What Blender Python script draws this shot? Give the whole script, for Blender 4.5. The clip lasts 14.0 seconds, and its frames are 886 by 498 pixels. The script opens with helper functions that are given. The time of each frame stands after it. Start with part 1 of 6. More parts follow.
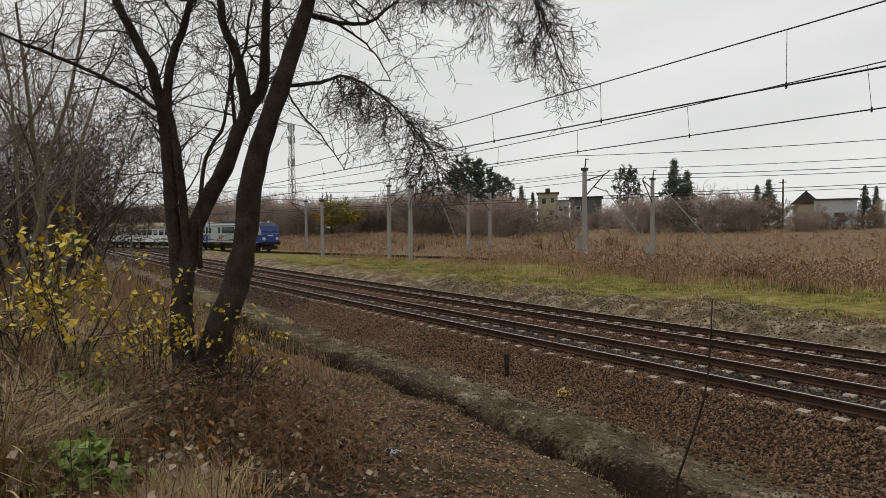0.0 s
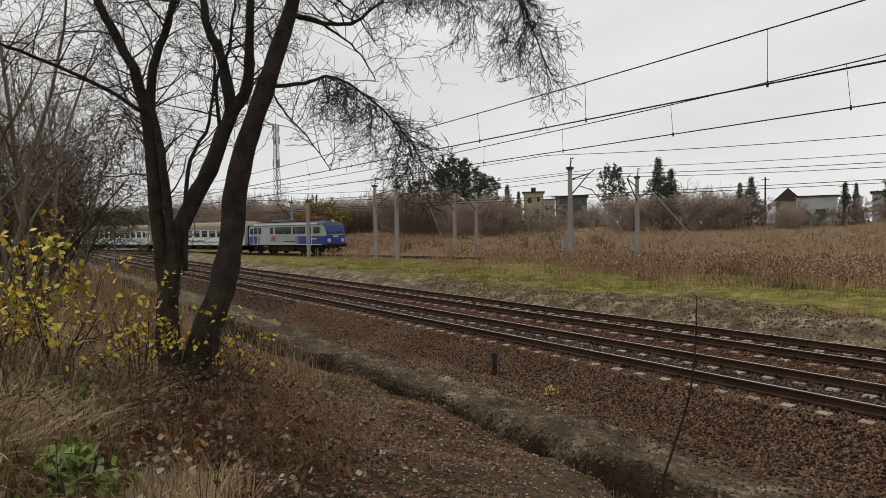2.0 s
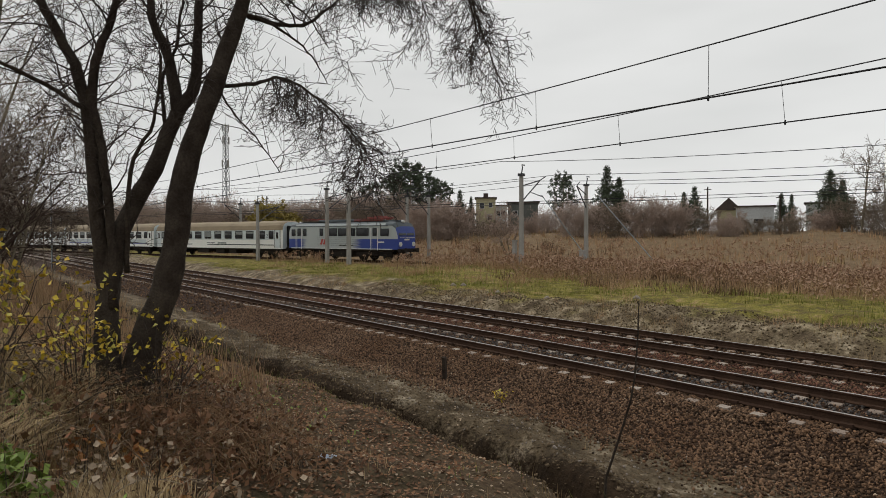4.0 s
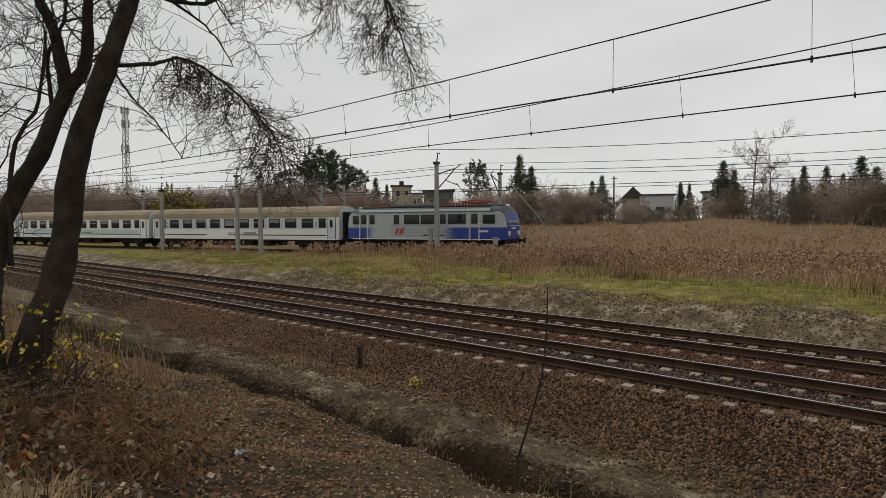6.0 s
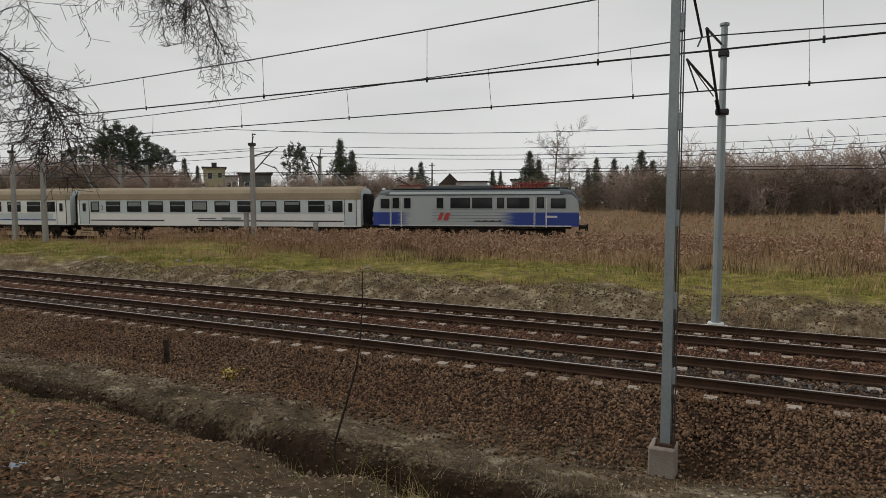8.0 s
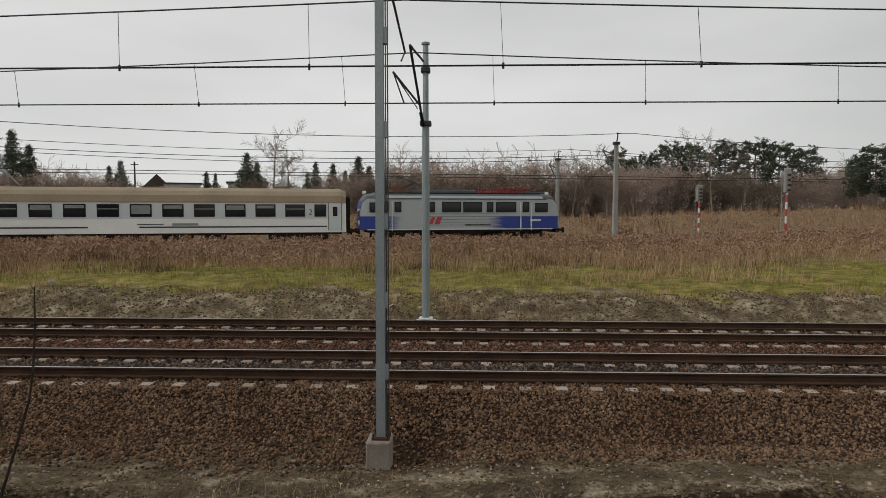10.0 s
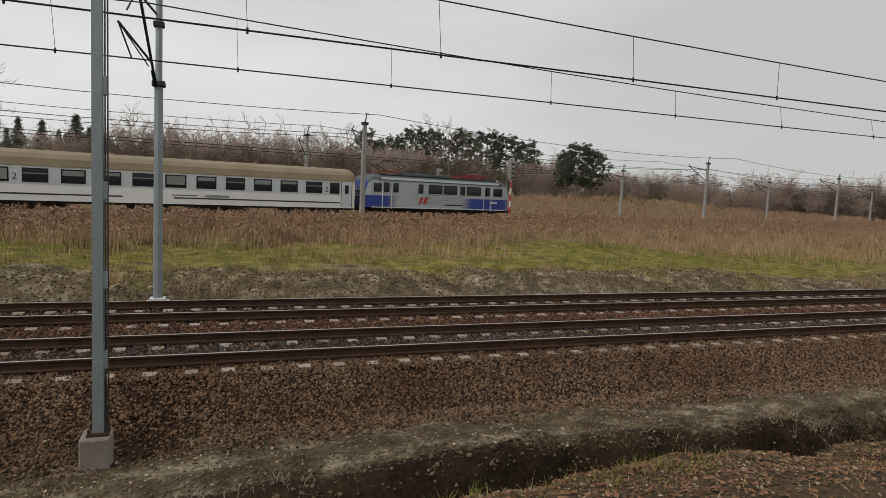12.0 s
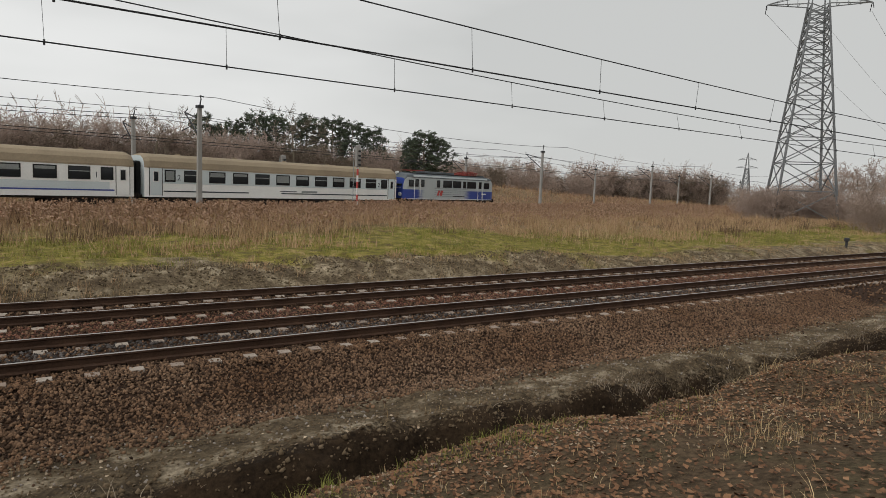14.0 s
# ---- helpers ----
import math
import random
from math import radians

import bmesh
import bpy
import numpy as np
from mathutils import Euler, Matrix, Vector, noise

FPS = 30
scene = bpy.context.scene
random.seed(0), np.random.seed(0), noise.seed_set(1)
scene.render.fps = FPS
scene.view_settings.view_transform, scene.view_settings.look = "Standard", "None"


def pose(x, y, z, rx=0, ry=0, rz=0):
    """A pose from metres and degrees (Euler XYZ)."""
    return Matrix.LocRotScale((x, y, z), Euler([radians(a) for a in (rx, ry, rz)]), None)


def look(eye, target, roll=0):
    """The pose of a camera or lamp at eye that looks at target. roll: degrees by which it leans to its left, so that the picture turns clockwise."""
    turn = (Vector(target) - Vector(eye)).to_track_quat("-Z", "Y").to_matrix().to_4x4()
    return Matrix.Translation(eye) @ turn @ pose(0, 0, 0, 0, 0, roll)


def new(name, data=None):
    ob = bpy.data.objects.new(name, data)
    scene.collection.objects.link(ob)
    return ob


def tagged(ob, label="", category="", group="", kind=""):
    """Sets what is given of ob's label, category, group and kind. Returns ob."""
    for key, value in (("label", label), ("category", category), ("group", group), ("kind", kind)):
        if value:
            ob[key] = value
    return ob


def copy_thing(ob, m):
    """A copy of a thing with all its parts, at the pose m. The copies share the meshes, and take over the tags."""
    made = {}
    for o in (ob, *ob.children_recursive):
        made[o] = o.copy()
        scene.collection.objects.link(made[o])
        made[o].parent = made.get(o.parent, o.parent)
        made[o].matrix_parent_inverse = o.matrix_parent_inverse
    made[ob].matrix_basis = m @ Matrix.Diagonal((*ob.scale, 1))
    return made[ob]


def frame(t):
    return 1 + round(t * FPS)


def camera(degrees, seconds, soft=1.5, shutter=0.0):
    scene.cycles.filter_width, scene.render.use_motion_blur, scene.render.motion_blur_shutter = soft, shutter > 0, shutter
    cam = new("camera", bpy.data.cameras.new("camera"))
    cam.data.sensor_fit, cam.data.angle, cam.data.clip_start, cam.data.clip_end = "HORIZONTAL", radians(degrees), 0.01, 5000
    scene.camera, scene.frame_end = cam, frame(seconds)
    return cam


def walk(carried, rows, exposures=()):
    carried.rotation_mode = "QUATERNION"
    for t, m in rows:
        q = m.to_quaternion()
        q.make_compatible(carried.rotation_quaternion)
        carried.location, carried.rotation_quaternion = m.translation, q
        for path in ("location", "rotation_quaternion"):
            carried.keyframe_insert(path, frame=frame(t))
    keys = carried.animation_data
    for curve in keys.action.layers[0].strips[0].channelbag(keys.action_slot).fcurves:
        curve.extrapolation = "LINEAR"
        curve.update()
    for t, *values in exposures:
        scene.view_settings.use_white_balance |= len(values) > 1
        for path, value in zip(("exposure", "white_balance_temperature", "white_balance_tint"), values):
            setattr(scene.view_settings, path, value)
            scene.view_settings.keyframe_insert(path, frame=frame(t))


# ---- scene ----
# ---- camera ----
EYE_Z = 2.9
# seconds, x, y, yaw, pitch, roll
PATH = [
    (0, -0.108, 0.034, 55.99, -1.84, -0.48), (0.5, -0.121, 0.022, 55.78, -1.42, -0.3), (1, -0.123, 0.02, 56.07, -1.8, -0.55),
    (1.5, -0.108, 0.024, 55.57, -1.77, -0.98), (2, -0.101, 0.022, 54.77, -1.87, -0.98), (2.5, -0.096, 0.018, 53.62, -1.7, -0.99),
    (3, -0.078, 0.011, 52.37, -1.48, -0.79), (5.5, -0.038, 0.053, 45.6, -2.41, -0.14), (6, -0.035, 0.058, 42.89, -2.64, -0.45),
    (6.5, -0.021, 0.061, 41.07, -2.34, -0.83), (7, -0.011, 0.075, 38.22, -2.42, -1.17), (7.5, 0.021, 0.061, 33.08, -2.65, -1.09),
    (7.7, 0.039, 0.058, 30.55, -3.29, -0.68), (9.8, 0.13, 0.147, 4.77, -3.85, 0.29), (10, 0.146, 0.145, 1.95, -3.73, 0.07),
    (10.5, 0.155, 0.145, -5.58, -4.11, 1.18), (11, 0.188, 0.152, -12.54, -4.14, 2.03), (11.5, 0.202, 0.162, -17.22, -4.39, 2.49),
    (12, 0.22, 0.164, -20.65, -5.27, 2.67), (12.5, 0.226, 0.168, -24.15, -5.74, 3.05), (13, 0.224, 0.162, -26.77, -5.87, 2.98),
    (13.5, 0.243, 0.172, -29.97, -5.78, 2.59), (14, 0.257, 0.176, -34.38, -5.81, 2.42),
]


def aim(x, y, yaw, pitch, roll):
    a, p = radians(yaw), radians(pitch)
    eye = Vector((x, y, EYE_Z))
    return look(eye, eye + Vector((-math.sin(a) * math.cos(p), math.cos(a) * math.cos(p), math.sin(p))), roll)


cam = camera(70.11, 14.0, soft=0.8)
walk(cam, [(r[0], aim(*r[1:])) for r in PATH], [(0, 0.1), (3, 0.09), (6.5, -0.09), (11, -0.08), (14, 0.07)])

# ---- overcast sky ----
world = bpy.data.worlds.new("overcast_sky")
scene.world = world
world.use_nodes = True
wn, wl = world.node_tree.nodes, world.node_tree.links
wbg = wn["Background"]
wco = wn.new("ShaderNodeTexCoord")
wnz = wn.new("ShaderNodeTexNoise")
wnz.inputs["Scale"].default_value, wnz.inputs["Detail"].default_value, wnz.inputs["Roughness"].default_value = 1.3, 4, 0.5
wmap = wn.new("ShaderNodeMapping")
wmap.inputs["Scale"].default_value = (1, 1, 3.5)
wl.new(wco.outputs["Generated"], wmap.inputs[0]), wl.new(wmap.outputs[0], wnz.inputs["Vector"])
# the cloud deck is brighter on the side of the hidden sun
wdot = wn.new("ShaderNodeVectorMath")
wdot.operation = 'DOT_PRODUCT'
wdot.inputs[1].default_value = (-0.80, 0.55, 0.15)
wl.new(wco.outputs["Generated"], wdot.inputs[0])
wsum = wn.new("ShaderNodeMath")
wsum.operation, wsum.inputs[1].default_value = 'MULTIPLY_ADD', 0.32
wl.new(wdot.outputs["Value"], wsum.inputs[0]), wl.new(wnz.outputs["Fac"], wsum.inputs[2])
wr = wn.new("ShaderNodeValToRGB")
wr.color_ramp.elements[0].position, wr.color_ramp.elements[1].position = 0.50, 0.90
wr.color_ramp.elements[0].color, wr.color_ramp.elements[1].color = (0.525, 0.532, 0.523, 1), (0.735, 0.738, 0.728, 1)
wl.new(wsum.outputs[0], wr.inputs[0])
wsky = wn.new("ShaderNodeTexSky")
wsky.sky_type, wsky.sun_disc = 'NISHITA', False
wsky.sun_elevation, wsky.sun_rotation = radians(25), radians(180)
wmul = wn.new("ShaderNodeMix")
wmul.data_type, wmul.blend_type = 'RGBA', 'ADD'
wmul.inputs["Factor"].default_value = 0.002
wl.new(wr.outputs[0], wmul.inputs["A"]), wl.new(wsky.outputs[0], wmul.inputs["B"])
wl.new(wmul.outputs["Result"], wbg.inputs[0])
wbg.inputs[1].default_value = 1.05
sun = new("sun", bpy.data.lights.new("sun", 'SUN'))
sun.data.energy, sun.data.angle, sun.data.color = 1.3, radians(40), (1.0, 0.97, 0.93)
sun.matrix_world = look((-40, -12, 40), (0, 0, 0))


# ---- materials ----
def mat(name, base, other=None, rough=0.8, metal=0.0, scale=8.0, fine=60.0, bump=0.0, spread=0.5, third=None, obj_random=0.0, grain=0.55):
    """A surface with patches of two or three colours at two scales, and a fine relief."""
    m = bpy.data.materials.new(name)
    m.use_nodes = True
    n, l = m.node_tree.nodes, m.node_tree.links
    b = n["Principled BSDF"]
    b.inputs["Roughness"].default_value, b.inputs["Metallic"].default_value = rough, metal
    if rough >= 0.75 and not metal:
        b.inputs["Specular IOR Level"].default_value = 0.12
    other = other or tuple(c * 0.7 for c in base)
    co = n.new("ShaderNodeTexCoord")
    n1, n2 = n.new("ShaderNodeTexNoise"), n.new("ShaderNodeTexNoise")
    for k, s in ((n1, scale), (n2, fine)):
        k.inputs["Scale"].default_value, k.inputs["Detail"].default_value = s, 4
        l.new(co.outputs["Object"], k.inputs["Vector"])
    r = n.new("ShaderNodeValToRGB")
    r.color_ramp.elements[0].position, r.color_ramp.elements[1].position = 0.5 - spread / 3, 0.5 + spread / 3
    r.color_ramp.elements[0].color, r.color_ramp.elements[1].color = (*base, 1), (*other, 1)
    l.new(n1.outputs["Fac"], r.inputs[0])
    mx = n.new("ShaderNodeMix")
    mx.data_type, mx.blend_type = 'RGBA', 'MULTIPLY'
    mx.inputs["Factor"].default_value = grain
    r2 = n.new("ShaderNodeValToRGB")
    r2.color_ramp.elements[0].position, r2.color_ramp.elements[1].position = 0.3, 0.7
    r2.color_ramp.elements[0].color, r2.color_ramp.elements[1].color = (0.55, 0.55, 0.55, 1), (1.25, 1.25, 1.25, 1)
    l.new(n2.outputs["Fac"], r2.inputs[0])
    l.new(r.outputs[0], mx.inputs["A"]), l.new(r2.outputs[0], mx.inputs["B"])
    out = mx.outputs["Result"]
    if third or obj_random:
        g = n.new("ShaderNodeNewGeometry") if not obj_random else n.new("ShaderNodeObjectInfo")
        rnd = g.outputs["Random"] if obj_random else g.outputs["Random Per Island"]
        m3 = n.new("ShaderNodeMix")
        m3.data_type = 'RGBA'
        l.new(rnd, m3.inputs["Factor"]), l.new(out, m3.inputs["A"])
        m3.inputs["B"].default_value = (*(third or tuple(c * 0.6 for c in base)), 1)
        out = m3.outputs["Result"]
    l.new(out, b.inputs["Base Color"])
    if bump:
        bp = n.new("ShaderNodeBump")
        bp.inputs["Strength"].default_value, bp.inputs["Distance"].default_value = bump, 0.02
        l.new(n2.outputs["Fac"], bp.inputs["Height"]), l.new(bp.outputs[0], b.inputs["Normal"])
    return m


def plain(name, base, rough=0.5, metal=0.0):
    return mat(name, base, tuple(c * 0.85 for c in base), rough, metal, 2.0, 25.0, 0.05)


BARK = mat("dark_bark", (0.036, 0.027, 0.021), (0.075, 0.06, 0.047), 0.9, 0, 5, 40, 0.8)
TWIG = mat("twig_bark", (0.045, 0.034, 0.028), (0.075, 0.06, 0.05), 0.9, 0, 3, 30)
GREYBARK = mat("grey_bark", (0.17, 0.145, 0.105), (0.24, 0.205, 0.15), 0.9, 0, 2, 20, 0.4)
# hedge twig brown, paled and greyed: distance haze is put into the colour
HAZETWIG = mat("hazed_bush_twigs", (0.31, 0.235, 0.195), (0.38, 0.295, 0.25), 0.9, 0, 0.4, 8, third=(0.43, 0.335, 0.28))
PALEWIG = mat("pale_twigs", (0.20, 0.16, 0.12), (0.25, 0.20, 0.155), 0.9, 0, 0.4, 8, third=(0.16, 0.125, 0.095))
# needle green lightened for far trees; the haze is part of this colour
HAZEPINE = mat("hazed_needles", (0.10, 0.125, 0.08), (0.13, 0.15, 0.10), 0.8, 0, 0.8, 9, third=(0.075, 0.095, 0.065))
YELLOWLEAF = mat("yellow_leaves", (0.80, 0.50, 0.02), (0.66, 0.45, 0.04), 0.6, 0, 3, 20, third=(0.42, 0.40, 0.06))
GREENLEAF = mat("green_leaves", (0.22, 0.33, 0.045), (0.31, 0.41, 0.08), 0.6, 0, 3, 20, third=(0.13, 0.19, 0.035))
OLIVECROWN = mat("olive_crown", (0.32, 0.25, 0.06), (0.38, 0.30, 0.09), 0.8, 0, 0.6, 6, third=(0.24, 0.19, 0.06))
DEADLEAF = mat("dead_leaves", (0.25, 0.125, 0.065), (0.33, 0.19, 0.105), 0.75, 0, 4, 30, third=(0.10, 0.052, 0.03))
PALELEAF = mat("pale_dead_leaves", (0.42, 0.32, 0.22), (0.52, 0.41, 0.29), 0.75, 0, 4, 30, third=(0.13, 0.09, 0.06))
ORANGELEAF = mat("orange_leaves", (0.42, 0.17, 0.03), (0.36, 0.22, 0.04), 0.65, 0, 4, 30, third=(0.30, 0.10, 0.03))
RUSSET = mat("russet_stalks", (0.13, 0.07, 0.04), (0.19, 0.11, 0.06), 0.9, 0, 1.5, 12, third=(0.25, 0.16, 0.09))
STRAW = mat("straw_grass", (0.60, 0.46, 0.26), (0.46, 0.34, 0.18), 0.8, 0, 0.6, 9, third=(0.24, 0.16, 0.08))
WEED = mat("brown_weeds", (0.34, 0.21, 0.12), (0.44, 0.285, 0.17), 0.9, 0, 0.15, 4, third=(0.47, 0.325, 0.195))
WEEDHEAD = mat("weed_seed_heads", (0.46, 0.325, 0.235), (0.38, 0.255, 0.18), 0.95, 0, 0.3, 6, third=(0.30, 0.18, 0.11))
GRASS = mat("green_grass", (0.24, 0.235, 0.055), (0.35, 0.28, 0.115), 0.8, 0, 0.25, 5, third=(0.14, 0.17, 0.028))
STONE = mat("ballast_stone", (0.21, 0.118, 0.066), (0.30, 0.19, 0.12), 0.9, 0, 0.5, 20, 0.2, third=(0.028, 0.018, 0.013))
GREYSTONE = mat("grey_ballast_stone", (0.105, 0.092, 0.085), (0.17, 0.15, 0.14), 0.9, 0, 0.5, 20, 0.2, third=(0.03, 0.025, 0.023))
REDSTONE = mat("red_ballast_stone", (0.20, 0.085, 0.055), (0.28, 0.14, 0.095), 0.9, 0, 0.5, 20, 0.2, third=(0.05, 0.026, 0.02))
DARKTWIG = mat("dark_brown_twigs", (0.085, 0.058, 0.045), (0.12, 0.085, 0.065), 0.9, 0, 0.5, 9, third=(0.055, 0.04, 0.034))
DRYWEED = mat("dark_dead_weeds", (0.18, 0.115, 0.07), (0.27, 0.18, 0.112), 0.9, 0, 0.3, 6, third=(0.11, 0.072, 0.048))
PALEROOT = mat("pale_dead_stems", (0.36, 0.29, 0.21), (0.46, 0.38, 0.28), 0.9, 0, 2, 20, third=(0.14, 0.10, 0.07))
SOIL = mat("dark_soil", (0.09, 0.062, 0.036), (0.14, 0.10, 0.06), 0.95, 0, 0.8, 20, 0.3, third=(0.19, 0.14, 0.09))
BANKSOIL = mat("bank_soil", (0.19, 0.145, 0.085), (0.27, 0.21, 0.13), 0.95, 0, 0.8, 20, 0.3, third=(0.08, 0.06, 0.04))
CONCRETE = mat("weathered_concrete", (0.33, 0.29, 0.25), (0.24, 0.20, 0.17), 0.9, 0, 3, 50, 0.3)
SLEEPER = mat("sleeper_concrete", (0.44, 0.385, 0.33), (0.30, 0.24, 0.195), 0.9, 0, 2.5, 40, 0.3, obj_random=1.0, third=(0.27, 0.21, 0.17))
RUST = mat("rusty_rail", (0.05, 0.029, 0.02), (0.08, 0.046, 0.03), 0.9, 0.0, 2, 40, 0.2)
RAILTOP = mat("worn_rail_head", (0.46, 0.43, 0.41), (0.36, 0.33, 0.31), 0.35, 0.8, 1, 30)
GALV = mat("galvanised_steel", (0.33, 0.37, 0.38), (0.26, 0.30, 0.31), 0.55, 0.35, 1.5, 30, 0.05, grain=0.25)
MASTCON = mat("spun_concrete_mast", (0.36, 0.35, 0.33), (0.29, 0.28, 0.26), 0.85, 0, 1, 20, 0.1, grain=0.25)
WIRE = plain("dark_wire", (0.035, 0.035, 0.038), 0.6, 0.3)
DARKSTEEL = plain("dark_steel", (0.05, 0.05, 0.055), 0.6, 0.4)
PYLONSTEEL = mat("pylon_steel", (0.22, 0.23, 0.235), (0.16, 0.165, 0.17), 0.6, 0.4, 0.5, 10)
WHITE = plain("white_paint", (0.75, 0.75, 0.74), 0.6)
REDPAINT = plain("red_paint", (0.5, 0.06, 0.05), 0.5)
BODYGREY = mat("loco_grey_paint", (0.40, 0.44, 0.445), (0.45, 0.48, 0.48), 0.45, 0, 0.4, 12, grain=0.12)
LOCOBLUE = mat("loco_blue_paint", (0.022, 0.05, 0.27), (0.028, 0.06, 0.30), 0.4, 0, 0.6, 12, grain=0.12)


def loco_side_mat():
    """Grey side paint that fades to blue towards both ends below the waist."""
    m = mat("loco_grey_and_blue_paint", (0.40, 0.44, 0.445), (0.45, 0.48, 0.48), 0.45, 0, 0.4, 12, grain=0.12)
    n, l = m.node_tree.nodes, m.node_tree.links
    b = n["Principled BSDF"]
    src = b.inputs["Base Color"].links[0].from_socket
    co, sp, ab, ns = n.new("ShaderNodeTexCoord"), n.new("ShaderNodeSeparateXYZ"), n.new("ShaderNodeMath"), n.new("ShaderNodeTexNoise")
    mp = n.new("ShaderNodeMapping")
    mp.inputs["Scale"].default_value = (0.5, 1, 7)
    l.new(co.outputs["Object"], sp.inputs[0]), l.new(co.outputs["Object"], mp.inputs[0]), l.new(mp.outputs[0], ns.inputs["Vector"])
    ns.inputs["Scale"].default_value = 2.0
    ab.operation, ab.inputs[1].default_value = 'MULTIPLY', -1.0
    l.new(sp.outputs["X"], ab.inputs[0])
    r2, mu, mx, top = n.new("ShaderNodeMapRange"), n.new("ShaderNodeMath"), n.new("ShaderNodeMix"), n.new("ShaderNodeMath")
    r2.inputs["From Min"].default_value, r2.inputs["From Max"].default_value = 2.10, 2.07
    l.new(sp.outputs["Z"], r2.inputs["Value"])
    top.operation = 'MAXIMUM'
    for i, (src_x, lo, hi) in enumerate(((sp.outputs["X"], 2.6, 3.8), (ab.outputs[0], 5.3, 6.2))):
        ad, r1 = n.new("ShaderNodeMath"), n.new("ShaderNodeMapRange")
        ad.operation, ad.inputs[1].default_value = 'MULTIPLY_ADD', 1.6
        l.new(ns.outputs["Fac"], ad.inputs[0]), l.new(src_x, ad.inputs[2])
        r1.inputs["From Min"].default_value, r1.inputs["From Max"].default_value = lo, hi
        l.new(ad.outputs[0], r1.inputs["Value"]), l.new(r1.outputs[0], top.inputs[i])
    mu.operation = 'MULTIPLY'
    l.new(top.outputs[0], mu.inputs[0]), l.new(r2.outputs[0], mu.inputs[1])
    mx.data_type = 'RGBA'
    mx.inputs["B"].default_value = (0.022, 0.05, 0.27, 1)
    l.new(mu.outputs[0], mx.inputs["Factor"]), l.new(src, mx.inputs["A"]), l.new(mx.outputs["Result"], b.inputs["Base Color"])
    return m


LOCOSIDE = loco_side_mat()
REDBROWN = plain("dull_red_paint", (0.30, 0.05, 0.04), 0.6)
LOCOROOF = mat("loco_roof_paint", (0.07, 0.085, 0.095), (0.10, 0.115, 0.125), 0.7, 0, 0.7, 12, grain=0.25)
UNDER = mat("sooty_underframe", (0.025, 0.022, 0.02), (0.045, 0.036, 0.03), 0.9, 0, 2, 20)
COACHWHITE = mat("coach_cream_paint", (0.88, 0.88, 0.85), (0.80, 0.80, 0.77), 0.5, 0, 0.35, 9, grain=0.12)
COACHGREY = mat("coach_pale_blue_paint", (0.62, 0.68, 0.69), (0.56, 0.62, 0.63), 0.5, 0, 0.35, 9, grain=0.12)
COACHROOF = mat("coach_beige_roof", (0.36, 0.29, 0.20), (0.29, 0.235, 0.165), 0.8, 0, 0.5, 9, grain=0.25)
COACHBLUE = plain("coach_dark_stripe", (0.025, 0.03, 0.045), 0.5)
CURTAIN = plain("grey_curtain", (0.30, 0.32, 0.31), 0.9)
RUBBER = plain("black_rubber", (0.02, 0.02, 0.02), 0.8)
WALLYELLOW = mat("pale_yellow_render", (0.52, 0.48, 0.30), (0.44, 0.40, 0.26), 0.9, 0, 0.3, 5)
WALLWHITE = mat("white_render", (0.60, 0.63, 0.64), (0.50, 0.52, 0.53), 0.9, 0, 0.3, 5)
WALLGREY = mat("grey_green_cladding", (0.16, 0.17, 0.16), (0.12, 0.13, 0.12), 0.9, 0, 0.3, 5)
ROOFTILE = mat("dark_roof_sheet", (0.10, 0.075, 0.065), (0.07, 0.055, 0.05), 0.8, 0, 0.5, 8)
PLASTIC = plain("pale_plastic", (0.55, 0.62, 0.72), 0.4)


def glass_mat():
    m = bpy.data.materials.new("dark_window_glass")
    m.use_nodes = True
    b = m.node_tree.nodes["Principled BSDF"]
    b.inputs["Base Color"].default_value = (0.012, 0.015, 0.018, 1)
    b.inputs["Roughness"].default_value, b.inputs["IOR"].default_value = 0.06, 1.5
    return m


GLASS = glass_mat()
LAMPGLASS = plain("lamp_glass", (0.7, 0.7, 0.68), 0.15)


